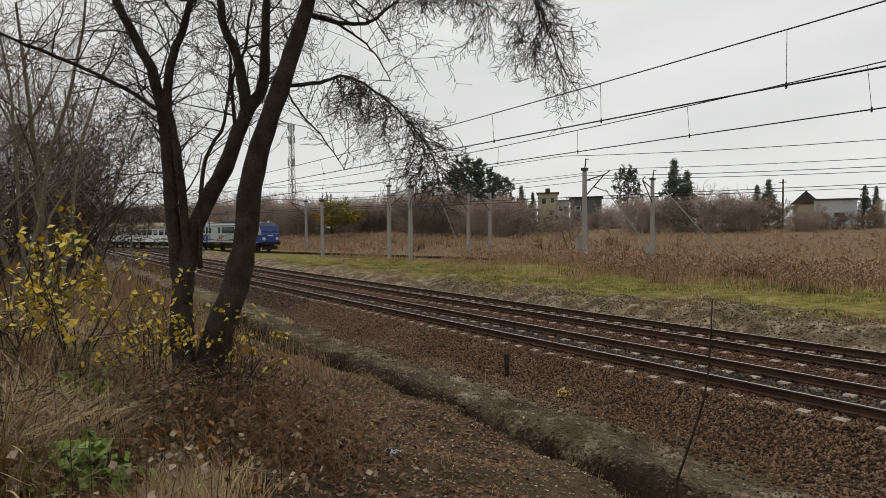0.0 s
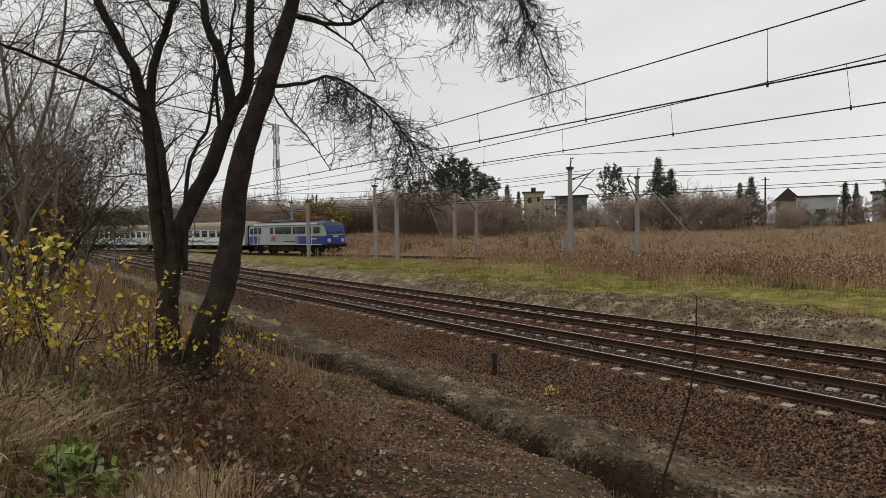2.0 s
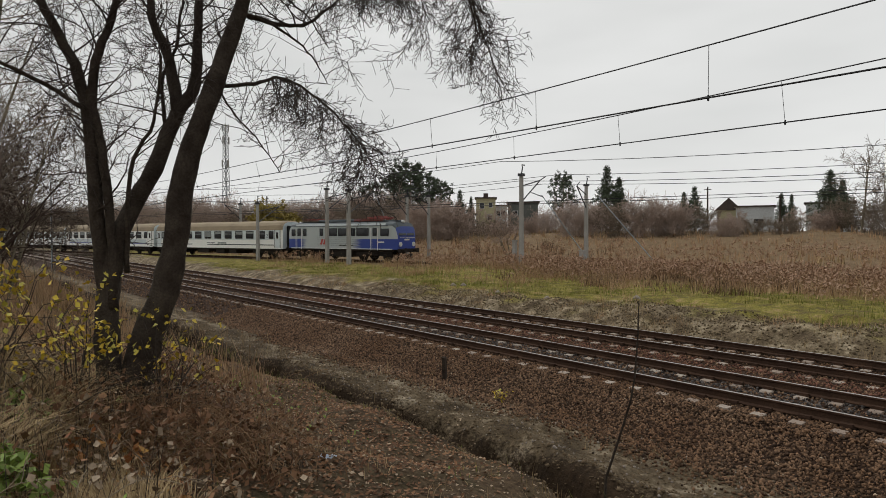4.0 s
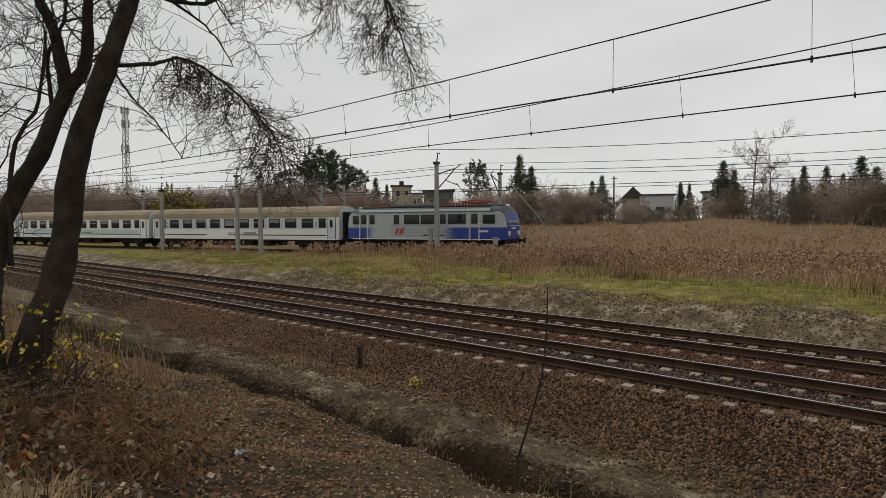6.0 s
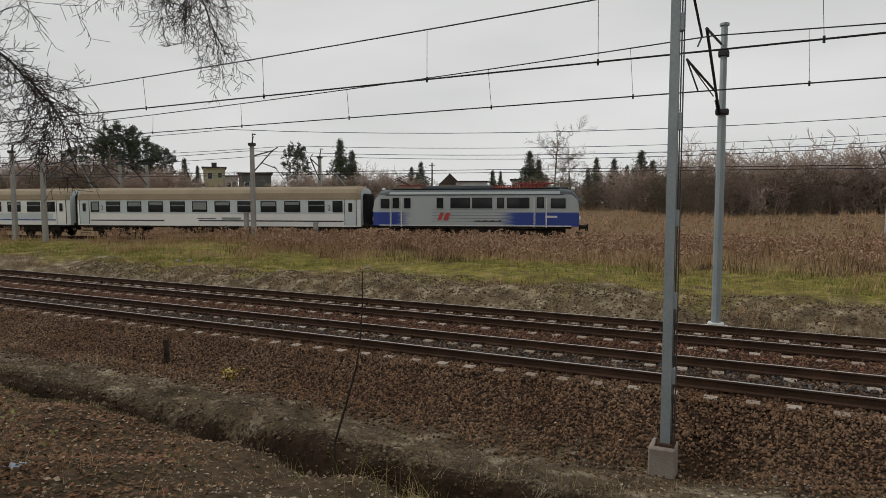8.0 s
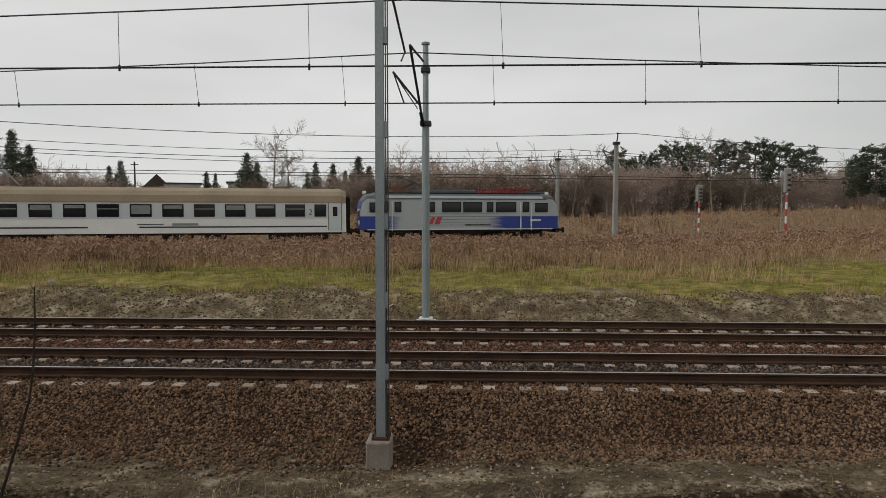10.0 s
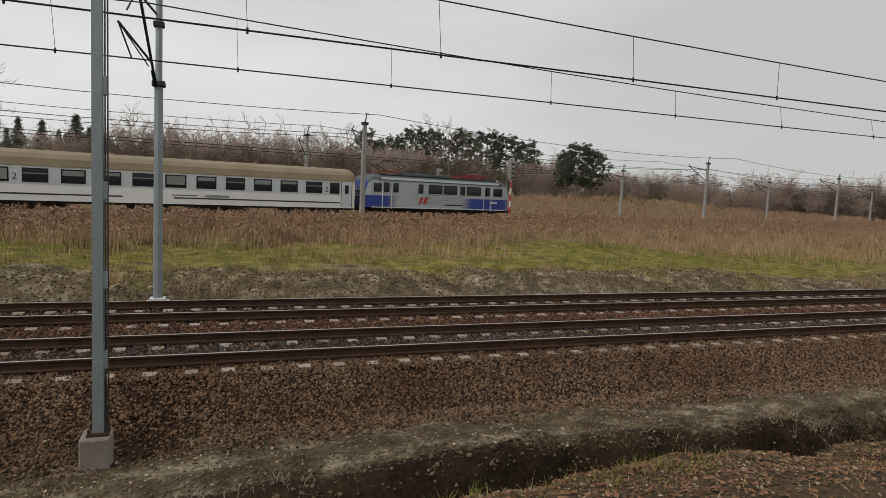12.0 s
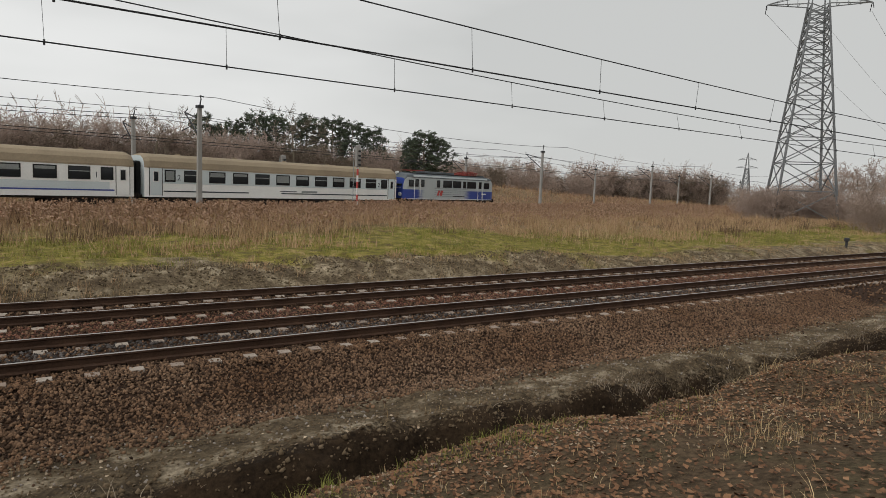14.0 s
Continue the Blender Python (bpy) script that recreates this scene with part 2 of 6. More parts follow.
# ---- mesh helpers ----
class Shape:
    """Vertices and faces gathered into one mesh."""

    def __init__(self):
        self.v, self.f, self.m = [], [], []

    def add(self, verts, faces, m=0):
        k = len(self.v)
        self.v.extend(tuple(p) for p in verts)
        self.f.extend(tuple(i + k for i in q) for q in faces)
        self.m.extend([m] * len(faces))
        return self

    def box(self, x0, x1, y0, y1, z0, z1, m=0, bevel=0.0):
        if bevel <= 0:
            v = [(x, y, z) for z in (z0, z1) for x, y in ((x0, y0), (x1, y0), (x1, y1), (x0, y1))]
            return self.add(v, [(3, 2, 1, 0), (4, 5, 6, 7), (0, 1, 5, 4), (1, 2, 6, 5), (2, 3, 7, 6), (3, 0, 4, 7)], m)
        b = bevel
        ring = lambda i, z: [(x0 + i, y0 + b, z), (x0 + b, y0 + i, z), (x1 - b, y0 + i, z), (x1 - i, y0 + b, z), (x1 - i, y1 - b, z), (x1 - b, y1 - i, z), (x0 + b, y1 - i, z), (x0 + i, y1 - b, z)]
        return self.rings([ring(b * 0.9, z0), ring(0, z0 + b), ring(0, z1 - b), ring(b * 0.9, z1)], m)

    def rings(self, rs, m=0, caps=True):
        n = len(rs[0])
        faces = [(i * n + j, i * n + (j + 1) % n, (i + 1) * n + (j + 1) % n, (i + 1) * n + j) for i in range(len(rs) - 1) for j in range(n)]
        if caps:
            faces += [tuple(reversed(range(n))), tuple((len(rs) - 1) * n + j for j in range(n))]
        return self.add([p for r in rs for p in r], faces, m)

    def tube(self, pts, radii, n=6, m=0, caps=True):
        pts = [Vector(p) for p in pts]
        if not hasattr(radii, "__len__"):
            radii = [radii] * len(pts)
        rs = []
        side = None
        for i, p in enumerate(pts):
            d = (pts[min(i + 1, len(pts) - 1)] - pts[max(i - 1, 0)])
            d = d.normalized() if d.length > 1e-9 else Vector((0, 0, 1))
            if side is None:
                side = d.orthogonal().normalized()
            else:
                side = side - d * side.dot(d)
                side = side.normalized() if side.length > 1e-6 else d.orthogonal().normalized()
            up = d.cross(side)
            rs.append([p + (side * math.cos(2 * math.pi * j / n) + up * math.sin(2 * math.pi * j / n)) * radii[i] for j in range(n)])
        return self.rings(rs, m, caps)

    def bar(self, a, b, w, m=0):
        return self.tube([a, b], w * 0.7071, 4, m)

    def mesh(self, name, mats):
        me = bpy.data.meshes.new(name)
        me.from_pydata(self.v, [], self.f)
        for k in (mats if isinstance(mats, (list, tuple)) else [mats]):
            me.materials.append(k)
        if any(self.m):
            me.polygons.foreach_set("material_index", self.m)
        return me

    def ob(self, name, mats, parent=None, label="", smooth=False):
        me = self.mesh(name, mats)
        if smooth:
            me.polygons.foreach_set("use_smooth", [True] * len(me.polygons))
        o = new(name, me)
        if parent:
            o.parent = parent
        if label:
            o["label"] = label
        return o


def soup(name, verts, tris, mats, mat_index=None):
    """One mesh from arrays of vertices (n, 3) and triangles or quads (m, k)."""
    me = bpy.data.meshes.new(name)
    verts, tris = np.asarray(verts, np.float32), np.asarray(tris, np.int32)
    k = tris.shape[1]
    me.vertices.add(len(verts)), me.vertices.foreach_set("co", verts.ravel())
    me.loops.add(tris.size), me.loops.foreach_set("vertex_index", tris.ravel())
    me.polygons.add(len(tris)), me.polygons.foreach_set("loop_start", np.arange(0, tris.size, k, dtype=np.int32))
    for q in (mats if isinstance(mats, (list, tuple)) else [mats]):
        me.materials.append(q)
    if mat_index is not None:
        me.polygons.foreach_set("material_index", np.asarray(mat_index, np.int32))
    me.update(calc_edges=True)
    return me


def empty(name, m=None):
    e = new(name)
    if m is not None:
        e.matrix_world = m
    return e


rng = np.random.default_rng(7)
PHI = radians(14.75)          # the far line runs at this angle to the near tracks
LINE_Y = 47.0
CP, SP = math.cos(PHI), math.sin(PHI)


def far_line(u, v):
    """The plan place u metres along the far line and v metres beyond it."""
    return (u * CP - v * SP, LINE_Y + u * SP + v * CP)


def at_bearing(az, r):
    return (-r * math.sin(radians(az)), r * math.cos(radians(az)))


def by_line(az, v):
    """Where the bearing az meets the parallel v metres beyond the far line."""
    return at_bearing(az, (v + LINE_Y * CP) / math.cos(radians(az) - PHI))


# ---- the ground ----
PY = [-60, -12, -3, 0, 1.2, 2.5, 4.2, 5.4, 5.72, 5.84, 6.1, 6.5, 6.72, 7.0, 7.4, 8.6, 9.2, 10.55, 17.25, 18.0, 18.5, 19.2, 20.2, 24, 31, 40, 60]
PZ = [1.9, 1.6, 1.35, 1.25, 1.05, 0.78, 0.30, 0.02, -0.12, -0.78, -0.98, -0.9, -0.40, -0.27, -0.34, -0.52, -0.55, -0.205, -0.205, -0.48, -0.40, -0.08, 0.06, 0.10, 0.16, 0.25, 0.30]
WAVES = rng.uniform(-1, 1, (14, 2)) * np.array([[0.25]] * 4 + [[0.8]] * 5 + [[2.6]] * 5)
WPH = rng.uniform(0, 6.28, 14)
WAMP = np.array([0.07] * 4 + [0.035] * 5 + [0.02] * 5)


LATTICE = np.random.default_rng(3).uniform(-1, 1, (64, 64))


def lumps(x, y, size):
    """Smooth uneven lumps of about that size, from -1 to 1."""
    u, v = x / size, y / size
    i, j = np.floor(u).astype(int), np.floor(v).astype(int)
    a, b = u - i, v - j
    a, b = a * a * (3 - 2 * a), b * b * (3 - 2 * b)
    g = lambda p, q: LATTICE[p % 64, q % 64]
    return (g(i, j) * (1 - a) + g(i + 1, j) * a) * (1 - b) + (g(i, j + 1) * (1 - a) + g(i + 1, j + 1) * a) * b


def ground(x, y):
    x, y = np.asarray(x, float), np.asarray(y, float)
    bend = 0.16 * np.sin(x * 0.33 + 1) + 0.10 * np.sin(x * 0.9) + 0.07 * np.sin(x * 2.3 + 2 * np.sin(y)) + 0.16 * lumps(x, y, 0.9) + 0.09 * lumps(x + 7, y, 0.37)
    w = np.clip((y - 3) / 2, 0, 1) * np.clip((9 - y) / 1.5, 0, 1)
    z = np.interp(y + bend * w, PY, PZ)
    rough = sum(a * np.sin(x * k[0] + y * k[1] + p) for a, k, p in zip(WAMP, WAVES, WPH))
    calm = np.clip(np.minimum(np.abs(y - 9.2), np.abs(y - 18.0)) / 1.0, 0, 1)
    calm = np.where((y > 9.2) & (y < 18.0), 0, calm)
    close = (np.abs(x) < 32) & (y < 9.6)
    rough = rough + 0.05 * lumps(x, y, 0.8) * (np.abs(x) < 60) + close * (0.03 * lumps(x, y + 9, 0.33) + 0.016 * lumps(x + 3, y, 0.15))
    rough = rough + 0.09 * lumps(x + 20, y, 0.7) * ((y > 17.8) & (y < 21.5) & (np.abs(x) < 32))
    z = z + rough * calm
    z = z - 0.5 * np.exp(-(((x + 0.5) / 0.42) ** 2 + ((y - 9.05) / 0.33) ** 2))
    u = x * CP + (y - LINE_Y) * SP
    v = -x * SP + (y - LINE_Y) * CP
    bed = np.clip(1 - (np.abs(v - 2) - 5) / 3, 0, 1)
    z = z * (1 - bed) + 0.03 * bed * (y > 22) + z * bed * (y <= 22)
    s = np.clip((v - 9) / np.interp(u, [15, 45], [30, 18]), 0, 1)
    rise = np.interp(u, [-20, 5, 30, 55, 85, 110, 150], [2.3, 1.3, 1.3, 2.4, 2.5, 1.5, 0.5])
    z = z + s * s * (3 - 2 * s) * rise * (y > 22)
    return z


def gz(x, y):
    return float(ground(x, y))


def ground_material():
    m = bpy.data.materials.new("ground_soil_and_grass")
    m.use_nodes = True
    n, l = m.node_tree.nodes, m.node_tree.links
    b = n["Principled BSDF"]
    b.inputs["Roughness"].default_value = 0.95
    b.inputs["Specular IOR Level"].default_value = 0.1
    co = n.new("ShaderNodeTexCoord")
    sep = n.new("ShaderNodeSeparateXYZ")
    l.new(co.outputs["Object"], sep.inputs[0])

    def nz(scale, detail=5, rough=0.6):
        k = n.new("ShaderNodeTexNoise")
        k.inputs["Scale"].default_value, k.inputs["Detail"].default_value, k.inputs["Roughness"].default_value = scale, detail, rough
        l.new(co.outputs["Object"], k.inputs["Vector"])
        return k.outputs["Fac"]

    def math_(op, a, c):
        k = n.new("ShaderNodeMath")
        k.operation = op
        for i, q in enumerate((a, c)):
            if isinstance(q, (int, float)):
                k.inputs[i].default_value = q
            else:
                l.new(q, k.inputs[i])
        return k.outputs[0]

    def ramp(f, stops):
        k = n.new("ShaderNodeValToRGB")
        e = k.color_ramp.elements
        while len(e) < len(stops):
            e.new(0.5)
        for q, (p, c) in zip(e, stops):
            q.position, q.color = p, (*c, 1)
        l.new(f, k.inputs[0])
        return k.outputs[0]

    def mix(f, a, c, blend='MIX'):
        k = n.new("ShaderNodeMix")
        k.data_type, k.blend_type = 'RGBA', blend
        for q, s in ((f, "Factor"), (a, "A"), (c, "B")):
            if isinstance(q, (int, float)):
                k.inputs[s].default_value = q
            else:
                l.new(q, k.inputs[s])
        return k.outputs["Result"]

    def step(f, lo, hi):
        k = n.new("ShaderNodeMapRange")
        k.interpolation_type = 'SMOOTHSTEP'
        k.inputs["From Min"].default_value, k.inputs["From Max"].default_value = lo, hi
        l.new(f, k.inputs["Value"])
        return k.outputs[0]

    big, mid, fine = nz(0.35), nz(1.7), nz(14, 6, 0.7)
    y = math_('ADD', sep.outputs["Y"], math_('MULTIPLY', math_('SUBTRACT', mid, 0.5), 1.6))
    yf = math_('ADD', sep.outputs["Y"], math_('MULTIPLY', math_('SUBTRACT', big, 0.5), 9.0))
    leafy = ramp(mid, [(0.3, (0.05, 0.034, 0.02)), (0.5, (0.105, 0.072, 0.044)), (0.7, (0.075, 0.062, 0.034))])
    sandy = ramp(mid, [(0.34, (0.055, 0.04, 0.025)), (0.52, (0.12, 0.09, 0.056)), (0.69, (0.32, 0.265, 0.19))])
    ballast = ramp(mid, [(0.3, (0.035, 0.02, 0.013)), (0.7, (0.055, 0.032, 0.021))])
    bank = ramp(mid, [(0.34, (0.085, 0.062, 0.04)), (0.50, (0.155, 0.118, 0.075)), (0.68, (0.37, 0.305, 0.21))])
    green = ramp(mid, [(0.34, (0.11, 0.078, 0.036)), (0.46, (0.15, 0.13, 0.032)), (0.56, (0.22, 0.19, 0.042)), (0.66, (0.29, 0.21, 0.095))])
    brown = ramp(mid, [(0.3, (0.15, 0.10, 0.058)), (0.7, (0.24, 0.17, 0.10))])
    c = mix(step(y, 5.9, 6.6), leafy, sandy)
    # ditch walls and floor: dark soil, with the ditch's shade put into the colour
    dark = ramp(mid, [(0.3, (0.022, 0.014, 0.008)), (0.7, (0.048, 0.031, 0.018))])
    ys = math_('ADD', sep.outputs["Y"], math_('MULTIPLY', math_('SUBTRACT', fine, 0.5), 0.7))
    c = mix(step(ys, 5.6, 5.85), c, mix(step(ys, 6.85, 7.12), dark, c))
    c = mix(step(y, 8.6, 9.6), c, ballast)
    c = mix(step(y, 17.2, 18.2), c, bank)
    c = mix(step(yf, 19.6, 21.6), c, green)
    c = mix(step(yf, 29, 34), c, brown)
    tone = ramp(fine, [(0.33, (0.35, 0.35, 0.35)), (0.67, (1.55, 1.55, 1.55))])
    c = mix(0.8, c, tone, 'MULTIPLY')
    l.new(c, b.inputs["Base Color"])
    bp = n.new("ShaderNodeBump")
    bp.inputs["Strength"].default_value, bp.inputs["Distance"].default_value = 0.7, 0.05
    l.new(fine, bp.inputs["Height"]), l.new(bp.outputs[0], b.inputs["Normal"])
    return m


def build_ground():
    xs = np.concatenate([[-3000, -1500, -800], np.arange(-500, -100, 25), np.arange(-100, -30, 2), np.arange(-30, -16, 0.15), np.arange(-16, 16, 0.08), np.arange(16, 30, 0.15), np.arange(30, 100, 2), np.arange(100, 500, 25), [500, 800, 1500, 3000]])
    ys = np.concatenate([[-2000, -500, -150], np.arange(-60, -8, 4), np.arange(-8, -1, 0.35), np.arange(-1, 4.5, 0.12), np.arange(4.5, 5.6, 0.08), np.arange(5.6, 7.3, 0.05), np.arange(7.3, 9.5, 0.1), np.arange(9.5, 17, 0.8), np.arange(17, 21.6, 0.13), np.arange(21.6, 40, 0.8), np.arange(40, 110, 2), np.arange(110, 400, 20), [400, 700, 1500, 3500]])
    X, Y = np.meshgrid(xs, ys)
    Z = ground(X, Y)
    v = np.stack([X, Y, Z], -1).reshape(-1, 3)
    w = len(xs)
    i = (np.arange(len(ys) - 1)[:, None] * w + np.arange(w - 1)).ravel()
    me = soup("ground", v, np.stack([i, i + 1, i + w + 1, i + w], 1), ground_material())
    me.polygons.foreach_set("use_smooth", [True] * len(me.polygons))
    tagged(new("ground", me), "leaf-strewn bank, sandy ditch with shade in its dark soil colour, green verge and brown field", "ground", kind="structure")


build_ground()


# ---- near tracks ----
TRACKS = (12.0, 15.55)


def rail_shape(y, x0, x1):
    s = Shape()
    prof = [(-0.07, -0.172), (0.07, -0.172), (0.07, -0.155), (0.012, -0.13), (0.012, -0.045), (0.036, -0.03), (0.036, -0.004), (0.028, 0.0), (-0.028, 0.0), (-0.036, -0.004), (-0.036, -0.03), (-0.012, -0.045), (-0.012, -0.13), (-0.07, -0.155)]
    r = lambda x: [(x, y + a, b) for a, b in prof]
    s.rings([r(x0), r(x1)])
    # the running surface is worn bright
    s.m[7] = 1
    return s


def sleeper_mesh():
    s = Shape()
    ring = lambda y, w, h: [(-w / 2 - 0.02, y, -0.3), (w / 2 + 0.02, y, -0.3), (w / 2, y, h), (-w / 2, y, h)]
    s.rings([ring(y, 0.2, z) for y, z in ((-1.28, -0.175), (-1.1, -0.168), (-1.06, -0.225), (-0.64, -0.225), (-0.6, -0.174), (-0.44, -0.174), (-0.4, -0.228), (0.4, -0.228), (0.44, -0.174), (0.6, -0.174), (0.64, -0.225), (1.06, -0.225), (1.1, -0.168), (1.28, -0.175))])
    for g in (-0.75, 0.75):
        s.box(-0.09, 0.09, g - 0.16, g - 0.075, -0.175, -0.12, 1)
        s.box(-0.09, 0.09, g + 0.075, g + 0.16, -0.175, -0.12, 1)
    return s.mesh("sleeper", [SLEEPER, RUST])


def build_tracks():
    sm = sleeper_mesh()
    for y in TRACKS:
        t = empty("railway_track", pose(0, y, 0))
        tagged(t, "rusty steel rails on pale concrete sleepers in ballast", "railway track", "near tracks", "structure")
        for g in (-0.75, 0.75):
            rail_shape(g, -420, 420).ob("rail", [RUST, RAILTOP], t, "rusty rail with a worn bright head")
        for i in range(-150, 150):
            o = new("sleeper", sm)
            o.parent = t
            o.location = (i * 0.6 + rng.uniform(-0.02, 0.02), 0, rng.uniform(-0.012, 0.006))
            o.rotation_euler = (0, 0, rng.uniform(-0.012, 0.012))
        rest = Shape()
        for i in list(range(-500, -150)) + list(range(150, 500)):
            rest.box(i * 0.6 - 0.12, i * 0.6 + 0.12, -1.3, 1.3, -0.24, -0.17)
        tagged(rest.ob("distant_sleepers", SLEEPER, t), kind="stuff")


build_tracks()


def scatter_stones(name, count, x0, x1, y_of, size, label, mats):
    """Broken stones: squashed octahedra, each turned and stretched by chance."""
    x = rng.uniform(x0, x1, count)
    y = y_of(count)
    z = ground(x, y)
    base = np.array([(1, 0, 0), (-1, 0, 0), (0, 1, 0), (0, -1, 0), (0, 0, 1), (0, 0, -1)], float)
    tri = np.array([(0, 2, 4), (2, 1, 4), (1, 3, 4), (3, 0, 4), (2, 0, 5), (1, 2, 5), (3, 1, 5), (0, 3, 5)])
    s = size * rng.uniform(0.5, 1.2, (count, 1, 1)) * rng.uniform(0.55, 1.1, (count, 1, 3))
    v = base[None] * s * rng.uniform(0.7, 1.2, (count, 6, 1))
    a, b = rng.uniform(0, 6.28, count), rng.uniform(-0.7, 0.7, count)
    ca, sa, cb, sb = np.cos(a), np.sin(a), np.cos(b), np.sin(b)
    R = np.stack([np.stack([ca, -sa * cb, sa * sb], -1), np.stack([sa, ca * cb, -ca * sb], -1), np.stack([0 * a, sb, cb], -1)], 1)
    v = np.einsum('nij,nkj->nki', R, v) + np.stack([x, y, z + size * 0.25], -1)[:, None]
    f = (tri[None] + 6 * np.arange(count)[:, None, None]).reshape(-1, 3)
    return tagged(new(name, soup(name, v.reshape(-1, 3), f, mats)), label, "gravel", kind="stuff")


scatter_stones("ballast_gravel", 95000, -26, 24, lambda n: rng.uniform(8.9, 11.2, n) + rng.normal(0, 0.25, n), 0.037, "brown broken ballast stones along the near track", STONE)
scatter_stones("ballast_gravel", 60000, -36, 40, lambda n: rng.uniform(11.3, 17.6, n), 0.04, "rust-brown ballast stones between the rails", STONE)
scatter_stones("ballast_gravel", 16000, -75, -26, lambda n: rng.uniform(9.2, 17.4, n), 0.06, "rust-brown ballast stones beside the tracks", STONE)
scatter_stones("ballast_gravel", 14000, 24, 70, lambda n: rng.uniform(9.2, 17.4, n), 0.06, "rust-brown ballast stones beside the tracks", STONE)
scatter_stones("ballast_gravel", 16000, -34, 36, lambda n: 12.0 + rng.uniform(-0.72, 0.72, n), 0.042, "dark grey ballast stones between the near rails", GREYSTONE)
scatter_stones("ballast_gravel", 15000, -34, 36, lambda n: rng.uniform(13.0, 14.6, n), 0.042, "reddish ballast stones between the two tracks", REDSTONE)
scatter_stones("ballast_gravel", 9000, -22, 22, lambda n: 8.95 - np.abs(rng.normal(0, 0.35, n)), 0.04, "brown ballast stones rolled down onto the sandy strip", STONE)
scatter_stones("bank_crumbs", 12000, -30, 34, lambda n: rng.uniform(17.7, 20.6, n), 0.05, "crumbs of brown soil on the far bank", BANKSOIL)
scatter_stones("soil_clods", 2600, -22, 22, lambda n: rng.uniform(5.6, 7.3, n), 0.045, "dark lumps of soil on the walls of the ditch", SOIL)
scatter_stones("loose_stones", 1500, -22, 22, lambda n: rng.uniform(6.9, 9.2, n), 0.03, "scattered pale stones on bare sandy soil", CONCRETE)
scatter_stones("soil_crumbs", 22000, -24, 24, lambda n: rng.uniform(5.6, 9.0, n), 0.022, "dark crumbs of soil along the ditch", SOIL)


# ---- overhead line of the near tracks ----
def insulator(s, a, b, m=0):
    a, b = Vector(a), Vector(b)
    pts, rad = [], []
    for i in range(13):
        pts.append(a.lerp(b, i / 12))
        rad.append(0.055 if i % 2 else 0.03)
    s.tube(pts, rad, 8, m)


def near_mast(x, y, foot, top, toward):
    """A square steel box mast with splice plates, on a concrete block, with its bracket over the track."""
    o = empty("catenary_mast", pose(x, y, foot))
    tagged(o, "galvanised steel box mast on a concrete block", "catenary mast", "masts of the near tracks")
    h = top - foot
    Shape().box(-0.19, 0.14, -0.2, 0.2, -0.75, 0, bevel=0.02).ob("concrete_block", CONCRETE, o, "cast concrete foundation block")
    s = Shape()
    w0, w1 = 0.062, 0.05
    ring = lambda z, w: [(-w, -w, z), (w, -w, z), (w, w, z), (-w, w, z)]
    s.rings([ring(0.02, w0), ring(h * 0.45, 0.057), ring(h, w1)])
    s.ob("pole", GALV, o)
    f = Shape()
    for q in (-0.014, 0.014):
        f.box(w0 + 0.025 + q, w0 + 0.036 + q, -0.03, 0.03, 0.05, h * 0.93)
    f.ob("earth_strip", DARKSTEEL, o, "dark earthing strip along the pole")
    for k in (0.1, 0.22, 0.35, 0.5, 0.65, 0.8):
        c = Shape().box(0.02, w0 + 0.045, -w0 * 0.7, w0 * 0.7, h * k, h * k + 0.22, bevel=0.01)
        c.ob("bracket_plate", GALV, o)
    b = Shape().box(-0.12, 0.12, -0.12, 0.12, 0, 0.03)
    for i in (-1, 1):
        for j in (-1, 1):
            b.tube([(i * 0.1, j * 0.1, 0.0), (i * 0.1, j * 0.1, 0.09)], 0.012, 6)
    b.ob("base_plate", RUST, o, "rusty bolted base plate")
    cz = 5.5 - foot
    s = Shape()
    d = toward
    s.tube([(0, 0.1 * d, cz + 2.1), (0, 1.3 * d, cz + 1.75), (0, 2.95 * d, cz + 1.28)], 0.03, 6)
    s.tube([(0, 0.1 * d, cz + 0.35), (0, 2.95 * d, cz + 1.28)], 0.03, 6)
    s.tube([(0, 1.1 * d, cz + 0.72), (0, 3.6 * d, cz + 0.32)], 0.022, 6)
    s.tube([(0, 3.6 * d, cz + 0.32), (0, 2.9 * d, cz)], 0.015, 6)
    s.ob("cantilever", DARKSTEEL, o, "dark tubular bracket holding the wires")
    for a, b in (((0, 0.1 * d, cz + 0.35), (0, 0.6 * d, cz + 0.51)), ((0, 0.1 * d, cz + 2.1), (0, 0.6 * d, cz + 1.955))):
        s = Shape()
        insulator(s, a, b)
        s.ob("insulator", RUBBER, o, "ribbed dark insulator")
    return o


